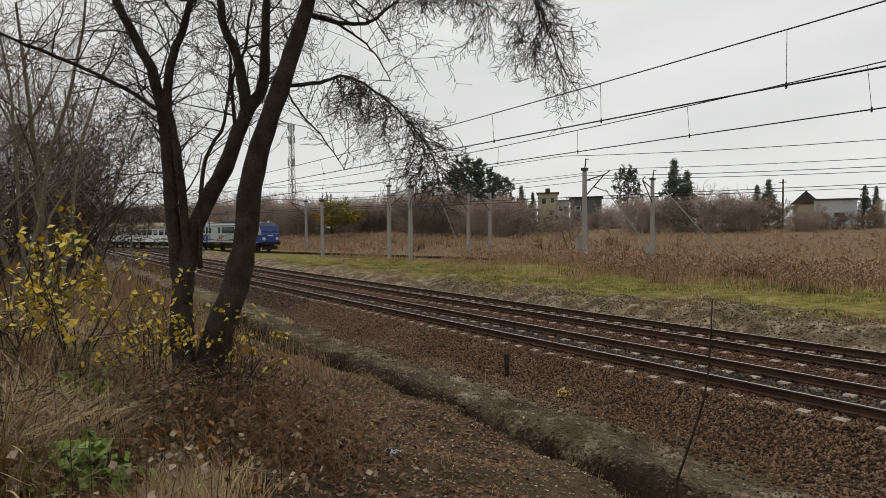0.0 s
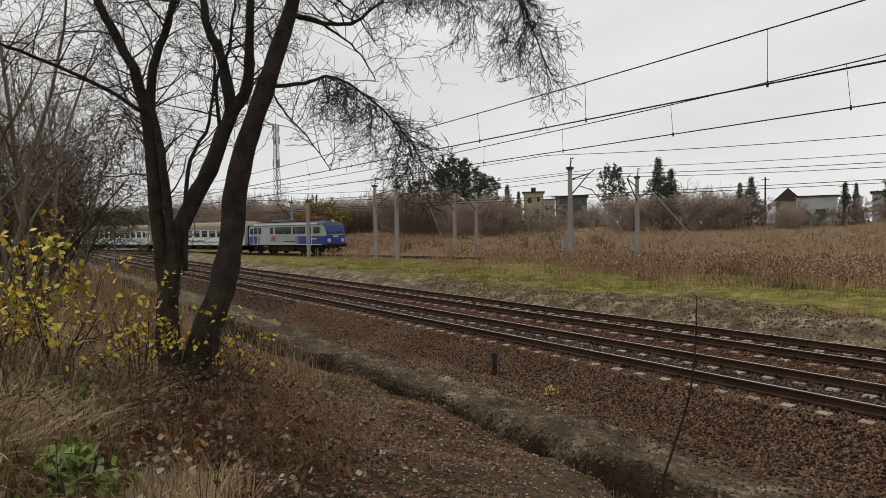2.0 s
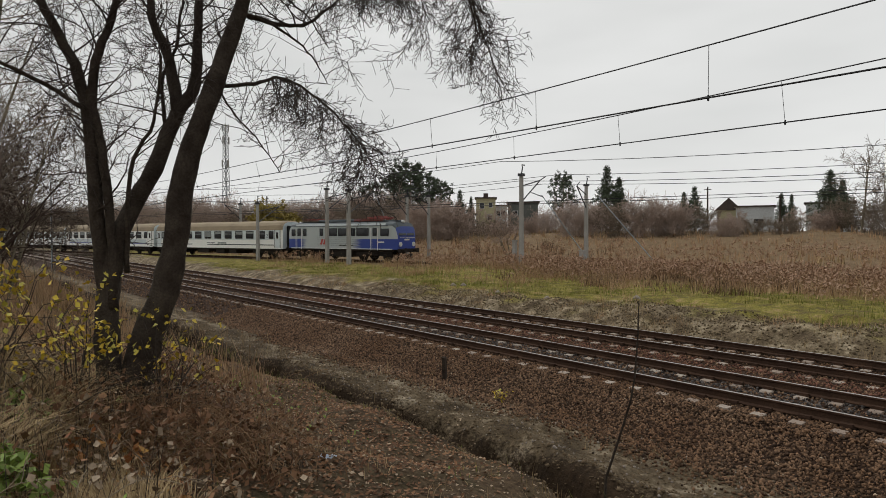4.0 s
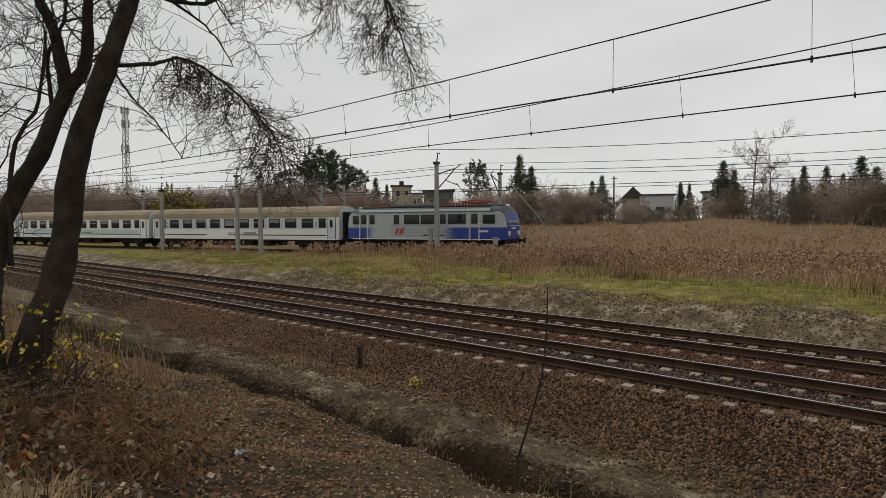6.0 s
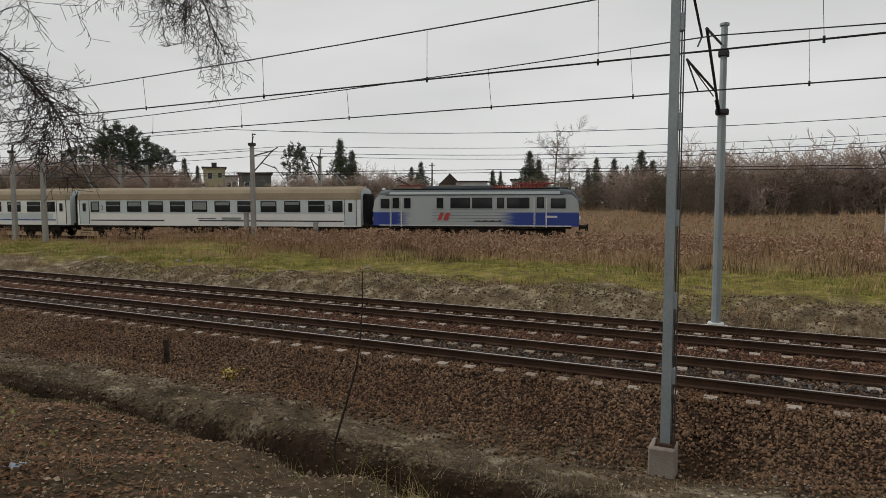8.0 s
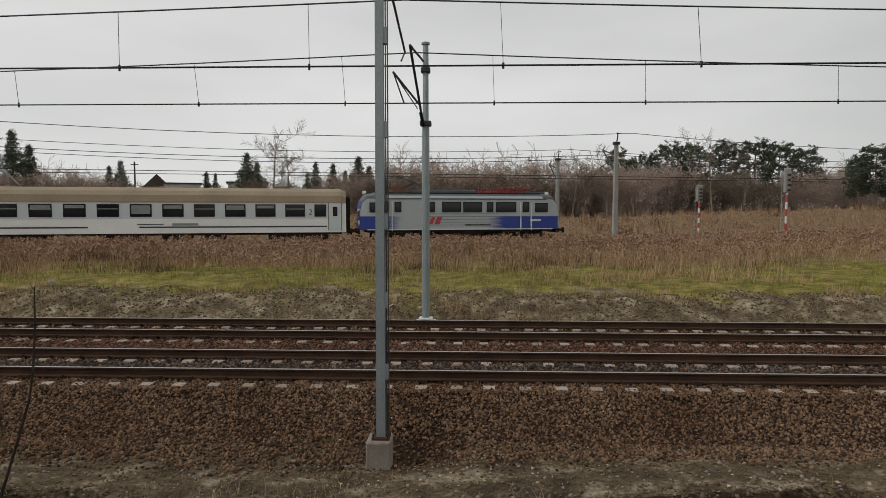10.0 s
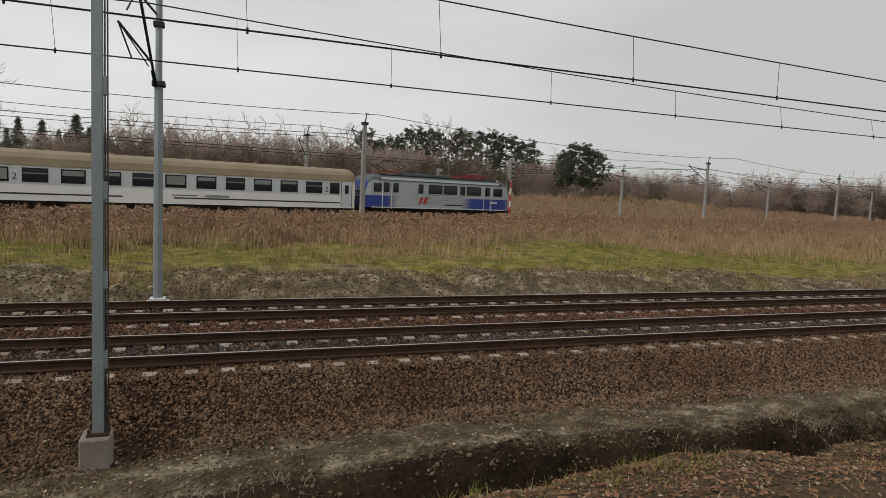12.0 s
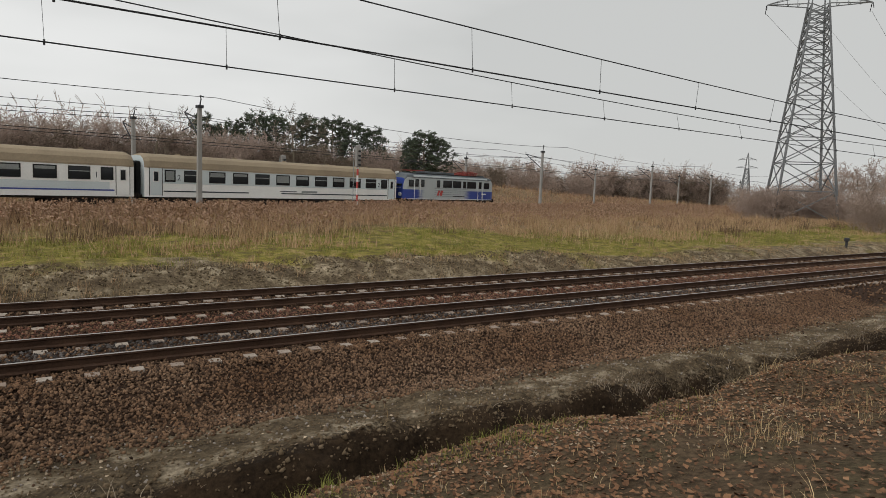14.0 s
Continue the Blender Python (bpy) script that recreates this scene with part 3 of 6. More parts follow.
def slim_mast(x, y, foot, top, toward):
    """A slim octagonal mast on a small white footing, seen beyond the second track."""
    o = empty("catenary_mast", pose(x, y, foot))
    tagged(o, "slim pale grey mast with a dark folded bracket", "catenary mast", "masts of the near tracks")
    h = top - foot
    Shape().box(-0.3, 0.3, -0.25, 0.25, -0.5, 0.0, bevel=0.02).box(-0.2, 0.2, -0.16, 0.16, 0, 0.09, bevel=0.02).ob("footing", WHITE, o, "white-painted footing")
    n = 8
    ring = lambda z, r: [(r * math.cos(i * math.pi / 4), r * math.sin(i * math.pi / 4), z) for i in range(n)]
    Shape().rings([ring(0.05, 0.12), ring(h * 0.72, 0.105)]).rings([ring(h * 0.72, 0.085), ring(h, 0.08)]).rings([ring(h, 0.12), ring(h + 0.06, 0.12)]).ob("pole", GALV, o)
    Shape().box(-0.16, 0.16, -0.16, 0.16, h * 0.72 - 0.08, h * 0.72 + 0.06, bevel=0.02).ob("collar", DARKSTEEL, o, "dark clamp collar")
    Shape().box(-0.13, 0.13, -0.13, 0.13, h * 0.9, h * 0.9 + 0.14, bevel=0.02).ob("collar", DARKSTEEL, o, "dark clamp collar")
    Shape().box(-0.02, 0.02, -0.02, 0.02, -0.1, 1.2).ob("earth_strip", DARKSTEEL, o)
    cz = 5.42 - foot
    d = toward
    s = Shape()
    s.tube([(-0.06, 0.1 * d, cz - 0.2), (-0.2, 2.85 * d, cz + 1.35)], 0.035, 6)
    s.tube([(-0.06, 0.1 * d, cz + 1.6), (-0.2, 2.85 * d, cz + 1.35)], 0.03, 6)
    s.tube([(-0.1, 0.9 * d, cz + 0.25), (-0.55, 3.3 * d, cz + 0.62)], 0.028, 6)
    s.tube([(-0.55, 3.3 * d, cz + 0.62), (-0.35, 2.8 * d, cz)], 0.018, 6)
    s.tube([(-0.55, 3.3 * d, cz + 0.62), (-0.1, 1.8 * d, cz + 0.02)], 0.014, 6)
    s.ob("cantilever", DARKSTEEL, o, "dark tubular bracket holding the wires")
    s = Shape()
    insulator(s, (-0.06, 0.12 * d, cz - 0.2), (-0.1, 0.65 * d, cz + 0.1))
    s.ob("insulator", RUBBER, o, "ribbed dark insulator")
    return o


near_mast(-0.985, 8.6, -0.25, 7.9, 1)
slim_mast(-0.97, 18.3, -0.36, 7.5, -1)
for sx in (-63, 61):
    near_mast(sx, 8.6, -0.25, 7.9, 1)


def wire(name, pts, r, label, group="", drops=None):
    o = Shape().tube(pts, r, 5).ob(name, WIRE)
    tagged(o, label, "wire", group)
    if drops:
        for a, b in drops:
            Shape().tube([a, b], 0.006, 4).tube([Vector(b) - Vector((0, 0, 0.06)), Vector(b) + Vector((0, 0, 0.05))], 0.022, 5).ob("dropper", WIRE, o)
    return o


def catenary(y, cz, sup, low, spans, step, side):
    for x0, x1 in spans:
        n = 24
        f = lambda k: low + (sup - low) * (2 * k - 1) ** 2
        ms = [(x0 + (x1 - x0) * i / n, y + side * (0.2 if i in (0, n) else 0.2 - 0.35 * math.sin(math.pi * i / n)), f(i / n)) for i in range(n + 1)]
        drops = []
        span = x1 - x0
        marks = [1.8, 5.4, 9.9, 14.1, 18.3, 22.5, 26.8]
        for k in marks + [span - q for q in marks]:
            z = f(k / (x1 - x0))
            drops.append(((x0 + k, y + side * (0.2 - 0.35 * math.sin(math.pi * k / (x1 - x0))), z), (x0 + k + 0.05, y, cz)))
        wire("messenger_wire", ms, 0.015, "dark messenger wire sagging between masts, with droppers", "overhead wires", drops)
    xs = [s[0] for s in spans] + [spans[-1][1]]
    for dy in (-0.03, 0.03):
        wire("contact_wire", [(x, y + dy, cz) for x in xs], 0.011, "taut dark contact wire over the track", "overhead wires")


SPANS = [(-187, -125), (-125, -63), (-63, -1), (-1, 61), (61, 123), (123, 190)]
catenary(12.0, 5.52, 6.78, 6.15, SPANS, 3.9, 1)
catenary(15.55, 5.42, 6.57, 5.95, SPANS, 3.9, -1)


# ---- masts, signals and wires of the far line ----
def far_mast(az, v, el_top, arm, steel=False, boom=2.6):
    x, y = by_line(az, v)
    r = math.hypot(x, y)
    foot = gz(x, y) - 0.1
    h = EYE_Z + r * math.tan(radians(el_top)) - foot
    o = empty("catenary_mast", pose(x, y, foot, 0, 0, 14.75))
    tagged(o, "pale concrete mast of the far line with a bracket arm", "catenary mast", "masts of the far line")
    s = Shape()
    w = 0.17
    ring = lambda z, k: [(-k, -k * 0.8, z), (k, -k * 0.8, z), (k, k * 0.8, z), (-k, k * 0.8, z)]
    s.rings([ring(0, w), ring(h - 0.7, w * 0.72)])
    s.ob("pole", MASTCON, o)
    s = Shape().tube([(0, 0, h - 0.75), (0.1, 0, h - 0.2), (0.05, 0, h), (0.3, 0, h - 0.05)], 0.05, 5)
    s.box(-0.2, 0.2, -0.2, 0.2, h - 0.85, h - 0.65)
    s.ob("top_horn", DARKSTEEL, o, "dark steel horn for the feeder wire")
    s = Shape()
    d = arm
    s.tube([(0, 0, h - 1.6), (0.25, boom * d, h - 1.0)], 0.05, 5)
    s.tube([(0, 0, h - 2.8), (0.25, boom * d, h - 1.0)], 0.05, 5)
    s.tube([(0.1, boom * 0.5 * d, h - 2.0), (0.3, boom * 1.2 * d, h - 2.3)], 0.035, 5)
    s.tube([(0.25, boom * d, h - 1.0), (0.6, boom * 1.1 * d, h - 0.7)], 0.04, 5)
    s.ob("cantilever", DARKSTEEL, o, "bracket arm over the far track")
    s = Shape()
    insulator(s, (0, 0, h - 1.6), (0.06, boom * 0.25 * d, h - 1.45))
    s.ob("insulator", RUBBER, o)
    return o, (x, y, foot, h)


for row in ((60.86, -3.4, 4.6, 1), (58.95, -6.0, 4.6, 1), (43.4, -3.4, 6.0, 1), (-13.4, -3.2, 6.45, 1), (-42.95, -3.2, 3.8, 1), (-52.3, -3.2, 2.7, 1), (-57.0, -3.2, 2.0, 1),
            (53.7, 7.5, 3.9, -1), (51.75, 9.0, 3.9, -1), (37.7, 7.5, 4.85, -1), (-8.4, 8.5, 5.0, 1), (-36.2, 7.5, 2.95, 1), (-47.6, 7.5, 2.25, 1), (-54.5, 7.5, 1.8, 1), (68.2, 7.5, 3.0, -1), (66.8, -3.4, 3.2, 1), (-59.2, 7.5, 1.4, 1)):
    far_mast(*row)


def guy(az0, el0, az1, v):
    x, y = by_line(az0, v)
    r = math.hypot(x, y)
    x1, y1 = by_line(az1, v + 0.5)
    tagged(Shape().tube([(x, y, EYE_Z + r * math.tan(radians(el0))), (x1, y1, gz(x1, y1))], 0.045, 5).ob("guy_wire", GALV), "pale slanting guy rod from mast to ground", "guy wire", "guy wires")


guy(41.6, 3.3, 37.2, 6.0)
guy(36.6, 3.0, 31.6, 6.0)
guy(56.5, 3.3, 54.2, 6.5)


def signal(az, v, el_top, h_ratio):
    x, y = by_line(az, v)
    r = math.hypot(x, y)
    foot = gz(x, y)
    h = EYE_Z + r * math.tan(radians(el_top)) - foot
    o = empty("railway_signal", pose(x, y, foot, 0, 0, 14.75))
    tagged(o, "signal on a red and white banded post", "railway signal", "line signals")
    n = 8
    for i in range(n):
        Shape().tube([(0, 0, h * 0.75 * i / n), (0, 0, h * 0.75 * (i + 1) / n)], 0.085, 8).ob("band", WHITE if i % 2 else REDPAINT, o)
    s = Shape().box(-0.3, 0.3, -0.12, 0.12, h * 0.68, h, bevel=0.08)
    s.ob("signal_head", MASTCON, o, "pale grey signal head with rounded ends")
    for i in range(4):
        z = h * 0.72 + i * h * 0.065
        Shape().tube([(0, -0.13, z), (0, -0.3, z - 0.02)], 0.09, 8).ob("hood", DARKSTEEL, o)
    s = Shape()
    for q in (-0.25, 0.25):
        s.tube([(q, 0.25, 0), (q, 0.25, h * 0.98)], 0.025, 5)
    for i in range(int(h / 0.35)):
        s.tube([(-0.25, 0.25, 0.3 + i * 0.35), (0.25, 0.25, 0.3 + i * 0.35)], 0.015, 4)
    s.ob("ladder", GALV, o)


signal(-20.15, 8.0, 1.95, 0.7)
signal(-26.6, -3.2, 3.15, 0.7)


def far_wires():
    def run(v, u0, u1, zc, dz, name):
        span = 49
        u = u0
        while u < u1:
            pts = []
            for i in range(13):
                k = i / 12
                x, y = far_line(u + span * k, v)
                pts.append((x, y, zc + dz * (2 * k - 1) ** 2))
            wire(name, pts, 0.022, "thin dark wire of the far line", "wires of the far line")
            u += span
    for v in (0, 4.2):
        run(v, -282, 340, 5.35, 0, "contact_wire")
        run(v, -282, 340, 6.35, 0.7, "messenger_wire")
    run(-3.0, -282, 340, 7.6, 0.75, "feeder_wire")
    run(7.5, -282, 340, 7.5, 0.6, "feeder_wire")


far_wires()


def far_track():
    t = empty("railway_track", Matrix.Translation((*far_line(0, 0), 0)) @ pose(0, 0, 0.22, 0, 0, 14.75))
    tagged(t, "far railway track hidden among weeds", "railway track", "far tracks", "structure")
    for g in (-0.75, 0.75):
        rail_shape(g, -300, 400).ob("rail", [RUST, RAILTOP], t)
    s = Shape()
    for i in range(-440, 600):
        s.box(i * 0.65 - 0.12, i * 0.65 + 0.12, -1.3, 1.3, -0.32, -0.17)
    tagged(s.ob("sleepers", SLEEPER, t), kind="stuff")


far_track()


# ---- the train ----
def sec(x, half, z0, z1, crown, inset=0.0):
    """A car's cross-section ring at x: side walls to z1, then a rounded roof of that crown height."""
    y = half - inset
    pts = [(x, -y, z0), (x, y, z0), (x, y, z1)]
    for i in range(1, 8):
        a = math.pi * i / 8
        c = math.cos(a)
        pts.append((x, y * math.copysign(abs(c) ** 0.6, c), z1 + crown * math.sin(a) ** 0.8))
    pts.append((x, -y, z1))
    return pts


def flank(parent, name, x0, x1, z0, z1, y, d, material, label="", taper=0.0):
    """The same thin raised panel on either side wall, each a part of its own."""
    made = []
    for e in (-1, 1):
        a, b = e * (y - 0.02), e * (y + d)
        s = Shape().add([(x0, a, z0), (x1, a, z0), (x1 - max(taper, 0), a, z1), (x0 - min(taper, 0), a, z1), (x0, b, z0), (x1, b, z0), (x1 - max(taper, 0), b, z1), (x0 - min(taper, 0), b, z1)],
                        [(0, 1, 2, 3), (7, 6, 5, 4), (0, 4, 5, 1), (1, 5, 6, 2), (2, 6, 7, 3), (3, 7, 4, 0)])
        made.append(s.ob(name, material, parent, label))
    return made


def window(parent, x0, x1, z0, z1, y, name="window", frame_mat=None, bar=False, curtain=0.0):
    for sgn in (-1, 1):
        s = Shape()
        b = 0.05
        a0, a1 = sgn * (y - 0.01), sgn * (y + 0.03)
        lo, hi = min(a0, a1), max(a0, a1)
        s.box(x0 - b, x1 + b, lo, hi, z0 - b, z0), s.box(x0 - b, x1 + b, lo, hi, z1, z1 + b)
        s.box(x0 - b, x0, lo, hi, z0, z1), s.box(x1, x1 + b, lo, hi, z0, z1)
        if bar:
            Shape().box(x0, x1, lo, hi, z0 + (z1 - z0) * 0.6, z0 + (z1 - z0) * 0.68).ob("window_rail", CURTAIN, parent, "pale rail across the window")
        w = s.ob(name, frame_mat or RUBBER, parent)
        g = Shape()
        c0, c1 = sgn * (y - 0.005), sgn * (y + 0.012)
        g.box(x0, x1, min(c0, c1), max(c0, c1), z0, z1)
        g.ob("pane", GLASS, w)
        if curtain:
            c0, c1 = sgn * (y + 0.013), sgn * (y + 0.016)
            Shape().box(x0 + 0.04, x1 - 0.04, min(c0, c1), max(c0, c1), z1 - curtain * (z1 - z0), z1 - 0.03).ob("blind", CURTAIN, w, "grey blind drawn part way")


def bogie(parent, x, gauge_wheels=2, wb=2.6, r=0.46):
    b = Shape().box(x - wb / 2 - 0.7, x + wb / 2 + 0.7, -1.15, -1.0, 0.5, 0.85, bevel=0.04).box(x - wb / 2 - 0.7, x + wb / 2 + 0.7, 1.0, 1.15, 0.5, 0.85, bevel=0.04)
    b.box(x - 0.4, x + 0.4, -1.0, 1.0, 0.5, 0.8)
    o = b.ob("bogie", UNDER, parent, "sooty bogie frame")
    for i in range(gauge_wheels):
        wx = x - wb / 2 + wb * i / max(1, gauge_wheels - 1)
        for y in (-0.78, 0.78):
            Shape().tube([(wx, y - 0.07, r), (wx, y + 0.07, r)], r, 18).ob("wheel", UNDER, o)
        Shape().tube([(wx, -0.78, r), (wx, 0.78, r)], 0.09, 8).ob("axle", UNDER, o)
        for y in (-1.18, 1.18):
            Shape().box(wx - 0.16, wx + 0.16, y - 0.08, y + 0.08, 0.38, 0.68, bevel=0.03).ob("axle_box", UNDER, o)


def buffers(parent, x, d):
    for y in (-0.88, 0.88):
        Shape().tube([(x, y, 1.05), (x + 0.45 * d, y, 1.05)], 0.1, 10).tube([(x + 0.45 * d, y, 1.05), (x + 0.52 * d, y, 1.05)], 0.22, 14).ob("buffer", UNDER, parent)
    Shape().tube([(x, 0, 1.0), (x + 0.35 * d, 0, 0.95), (x + 0.4 * d, 0, 0.75)], 0.05, 6).ob("coupling", UNDER, parent)


def letters(parent, text, x, z, size, mats, sgn=-1, y=1.5):
    c = bpy.data.curves.new("lettering", 'FONT')
    c.body, c.size, c.extrude, c.align_x = text, size, 0.004, 'CENTER'
    c.materials.append(mats)
    o = new("lettering", c)
    o.parent = parent
    o.matrix_local = pose(x, sgn * y, z, 90, 0, 0 if sgn < 0 else 180)
    return o


def build_loco():
    """Bo-Bo electric locomotive, 15.9 m over buffers, x along it, its nose at +x, rails at z 0."""
    o = empty("electric_locomotive")
    tagged(o, "grey and blue electric locomotive with red raised pantograph gear", "locomotive")
    L, H = 7.35, 1.5
    s = Shape()
    # the cab ends lean back above the waist and taper slightly in plan
    def ring(x, half, zr, crown):
        return sec(x, half, 1.12, zr, crown)
    xs = [(-L, 1.28, 2.35, 0.04), (-L + 0.16, 1.36, 3.0, 0.25), (-L + 0.5, 1.44, 3.30, 0.34), (-L + 1.3, H, 3.34, 0.42), (L - 1.3, H, 3.34, 0.42), (L - 0.5, 1.44, 3.30, 0.34), (L - 0.16, 1.36, 3.0, 0.25), (L, 1.28, 2.35, 0.04)]
    s.rings([ring(*r) for r in xs])
    body = s.ob("body", [LOCOSIDE, LOCOROOF, LOCOBLUE], o, "grey body with blue ends below the waist", True)
    me = body.data
    mi = []
    for p in me.polygons:
        c = p.center
        mi.append(1 if p.normal.z > 0.35 and c.z > 3.2 else (2 if abs(p.normal.x) > 0.6 else 0))
    me.polygons.foreach_set("material_index", mi)
    me.polygons.foreach_set("use_smooth", [False] * len(mi))
    # dark band at the cornice and white line at the sill
    flank(o, "cornice", -L + 1.0, L - 1.0, 3.28, 3.36, H, 0.03, LOCOROOF, "dark grey cornice")
    flank(o, "sill_line", -L + 0.5, L - 0.5, 1.12, 1.19, H, 0.02, WHITE, "thin white sill line")
    # grooves along the grey middle
    for k in range(5):
        flank(o, "body_rib", -2.9, 2.6, 1.45 + 0.2 * k, 1.47 + 0.2 * k, H, 0.012, LOCOROOF)
    # side windows and grilles, from the nose backwards
    for x0, x1, z0, z1 in ((5.5, 6.4, 2.42, 3.0), (4.55, 4.95, 2.42, 3.08), (2.5, 3.95, 2.42, 3.06), (1.8, 2.2, 2.42, 3.06), (0.05, 1.35, 2.42, 3.06), (-1.5, -0.2, 2.42, 3.06), (-2.5, -2.12, 2.42, 3.06), (-6.65, -6.1, 2.42, 3.0), (-5.75, -5.38, 2.42, 3.08), (-4.9, -4.52, 2.42, 3.06)):
        window(o, x0, x1, z0, z1, H)
    # cab doors with white handrails
    for d in (4.75, -5.55):
        flank(o, "door_edge", d - 0.36, d - 0.33, 1.2, 3.2, H, 0.015, BODYGREY)
        flank(o, "door_edge", d + 0.33, d + 0.36, 1.2, 3.2, H, 0.015, BODYGREY)
        for q in (-0.42, 0.42):
            for y in (-1.58, 1.58):
                Shape().tube([(d + q, y, 1.05), (d + q, y, 3.1)], 0.03, 6).ob("handrail", WHITE, o, "white upright handrail")
        for y in (-1.5, 1.5):
            st = Shape()
            for k in range(3):
                st.box(d - 0.3, d + 0.3, y - 0.12, y + 0.08, 0.35 + 0.3 * k, 0.39 + 0.3 * k)
            st.ob("steps", UNDER, o)
    # fronts: two windscreens, headlamps, number bar and rail
    for e in (-1, 1):
        for y0, y1 in ((-1.12, -0.08), (0.08, 1.12)):
            s = Shape()
            x = e * (L - 0.02)
            a, b = e * (L + 0.02), e * (L - 0.30)
            s.add([(a, y0, 2.42), (a, y1, 2.42), (b, y1, 3.1), (b, y0, 3.1), (a + e * 0.03, y0, 2.42), (a + e * 0.03, y1, 2.42), (b + e * 0.03, y1, 3.1), (b + e * 0.03, y0, 3.1)],
                  [(0, 1, 2, 3), (7, 6, 5, 4), (0, 4, 5, 1), (1, 5, 6, 2), (2, 6, 7, 3), (3, 7, 4, 0)])
            s.ob("windscreen", GLASS, o, "cab windscreen")
        for y in (-0.95, 0.95):
            Shape().tube([(e * (L - 0.05), y, 1.6), (e * (L + 0.1), y, 1.6)], 0.2, 14).ob("headlamp_ring", WHITE, o, "white headlamp surround")
            Shape().tube([(e * (L + 0.08), y, 1.6), (e * (L + 0.12), y, 1.6)], 0.14, 14).ob("headlight", LAMPGLASS, o, "round headlight")
        Shape().tube([(e * (L - 0.55), 0, 3.72), (e * (L - 0.3), 0, 3.72)], 0.14, 12).ob("top_headlight", LAMPGLASS, o, "round headlight above the windscreen")
        Shape().box(e * (L + 0.0) - 0.02, e * (L + 0.0) + 0.04, -0.35, 0.35, 1.95, 2.1).ob("number_bar", WHITE, o, "pale plate")
        Shape().tube([(e * (L + 0.12), -1.1, 2.2), (e * (L + 0.12), 1.1, 2.2)], 0.02, 6).ob("front_rail", WHITE, o)
        Shape().box(min(e * L, e * (L + 0.1)), max(e * L, e * (L + 0.1)), -1.35, 1.35, 0.85, 1.2, bevel=0.03).ob("buffer_beam", UNDER, o)
        buffers(o, e * (L + 0.1), e)
        Shape().add([(e * (L - 0.2), -1.1, 0.25), (e * (L + 0.25), 0, 0.25), (e * (L - 0.2), 1.1, 0.25), (e * (L - 0.2), -1.1, 0.7), (e * (L + 0.2), 0, 0.7), (e * (L - 0.2), 1.1, 0.7)], [(0, 1, 4, 3), (1, 2, 5, 4), (2, 0, 3, 5), (2, 1, 0), (3, 4, 5)]).ob("plough", UNDER, o)
    Shape().box(-L + 0.5, L - 0.5, -1.3, 1.3, 0.95, 1.14).ob("underframe", UNDER, o)
    Shape().box(-1.6, 1.6, -1.25, 1.25, 0.35, 0.95, bevel=0.04).ob("equipment_box", UNDER, o)
    bogie(o, -4.2, 2, 3.05, 0.62), bogie(o, 4.2, 2, 3.05, 0.62)
    # roof: walkways, boxes, resistor housings and red insulators
    Shape().box(-3.6, 1.2, -0.65, 0.65, 3.7, 3.98, bevel=0.05).ob("roof_housing", LOCOROOF, o, "long grey roof housing")
    Shape().box(-6.2, -4.3, -0.5, 0.5, 3.72, 3.8, bevel=0.02).box(4.9, 6.6, -0.5, 0.5, 3.72, 3.85, bevel=0.03).ob("roof_hatch", LOCOROOF, o)
    for y in (-1.0, 1.0):
        Shape().box(-6.0, 6.0, y - 0.16, y + 0.16, 3.72, 3.76).ob("walkway", UNDER, o)
    for i in range(14):
        x = 1.4 + i * 0.27
        for y in (-0.6, 0.6):
            Shape().tube([(x, y, 3.72), (x, y, 3.85), (x, y, 3.9), (x, y, 4.03)], [0.05, 0.07, 0.04, 0.06], 7).ob("roof_insulator", REDBROWN, o, "red roof insulator")

    def panto(x0, d, up):
        p = Shape().box(x0 - 0.9, x0 + 0.9, -0.75, -0.68, 3.98, 4.05).box(x0 - 0.9, x0 + 0.9, 0.68, 0.75, 3.98, 4.05).box(x0 - 0.9, x0 - 0.82, -0.75, 0.75, 3.98, 4.05).box(x0 + 0.82, x0 + 0.9, -0.75, 0.75, 3.98, 4.05)
        b = p.ob("pantograph", REDBROWN, o, "red pantograph frame")
        s = Shape()
        zt = 4.95 if up else 4.2
        for e in (-1, 1):
            k = (x0 + e * 1.35, zt * 0.5 + 2.02 if up else 4.12)
            for y in (-0.45, 0.45):
                s.tube([(x0 + e * 0.35, y, 4.05), (k[0], y, k[1])], 0.03, 5)
                s.tube([(k[0], y, k[1]), (x0, y * 0.6, zt)], 0.022, 5)
        for q in (-0.2, 0.2):
            s.tube([(x0 + q, -0.95, zt - 0.12), (x0 + q, -0.6, zt + 0.03), (x0 + q, 0.6, zt + 0.03), (x0 + q, 0.95, zt - 0.12)], 0.03, 5)
        s.ob("pantograph_arms", DARKSTEEL if up else REDBROWN, b, "folding arms and collector")

    panto(-4.6, 1, True)
    panto(4.2, -1, False)
    # small markings: a red emblem and unreadable lettering as bars
    for k, w in ((0, 0.26), (0.42, 0.34)):
        x = -2.5 + k
        Shape().add([(x, -1.5, 1.52), (x + w, -1.5, 1.52), (x + w + 0.2, -1.5, 2.05), (x + 0.2, -1.5, 2.05), (x, -1.525, 1.52), (x + w, -1.525, 1.52), (x + w + 0.2, -1.525, 2.05), (x + 0.2, -1.525, 2.05)],
                    [(0, 1, 2, 3), (7, 6, 5, 4), (0, 4, 5, 1), (1, 5, 6, 2), (2, 6, 7, 3), (3, 7, 4, 0)]).ob("emblem", REDPAINT, o, "slanted red emblem stroke")
    s = Shape()
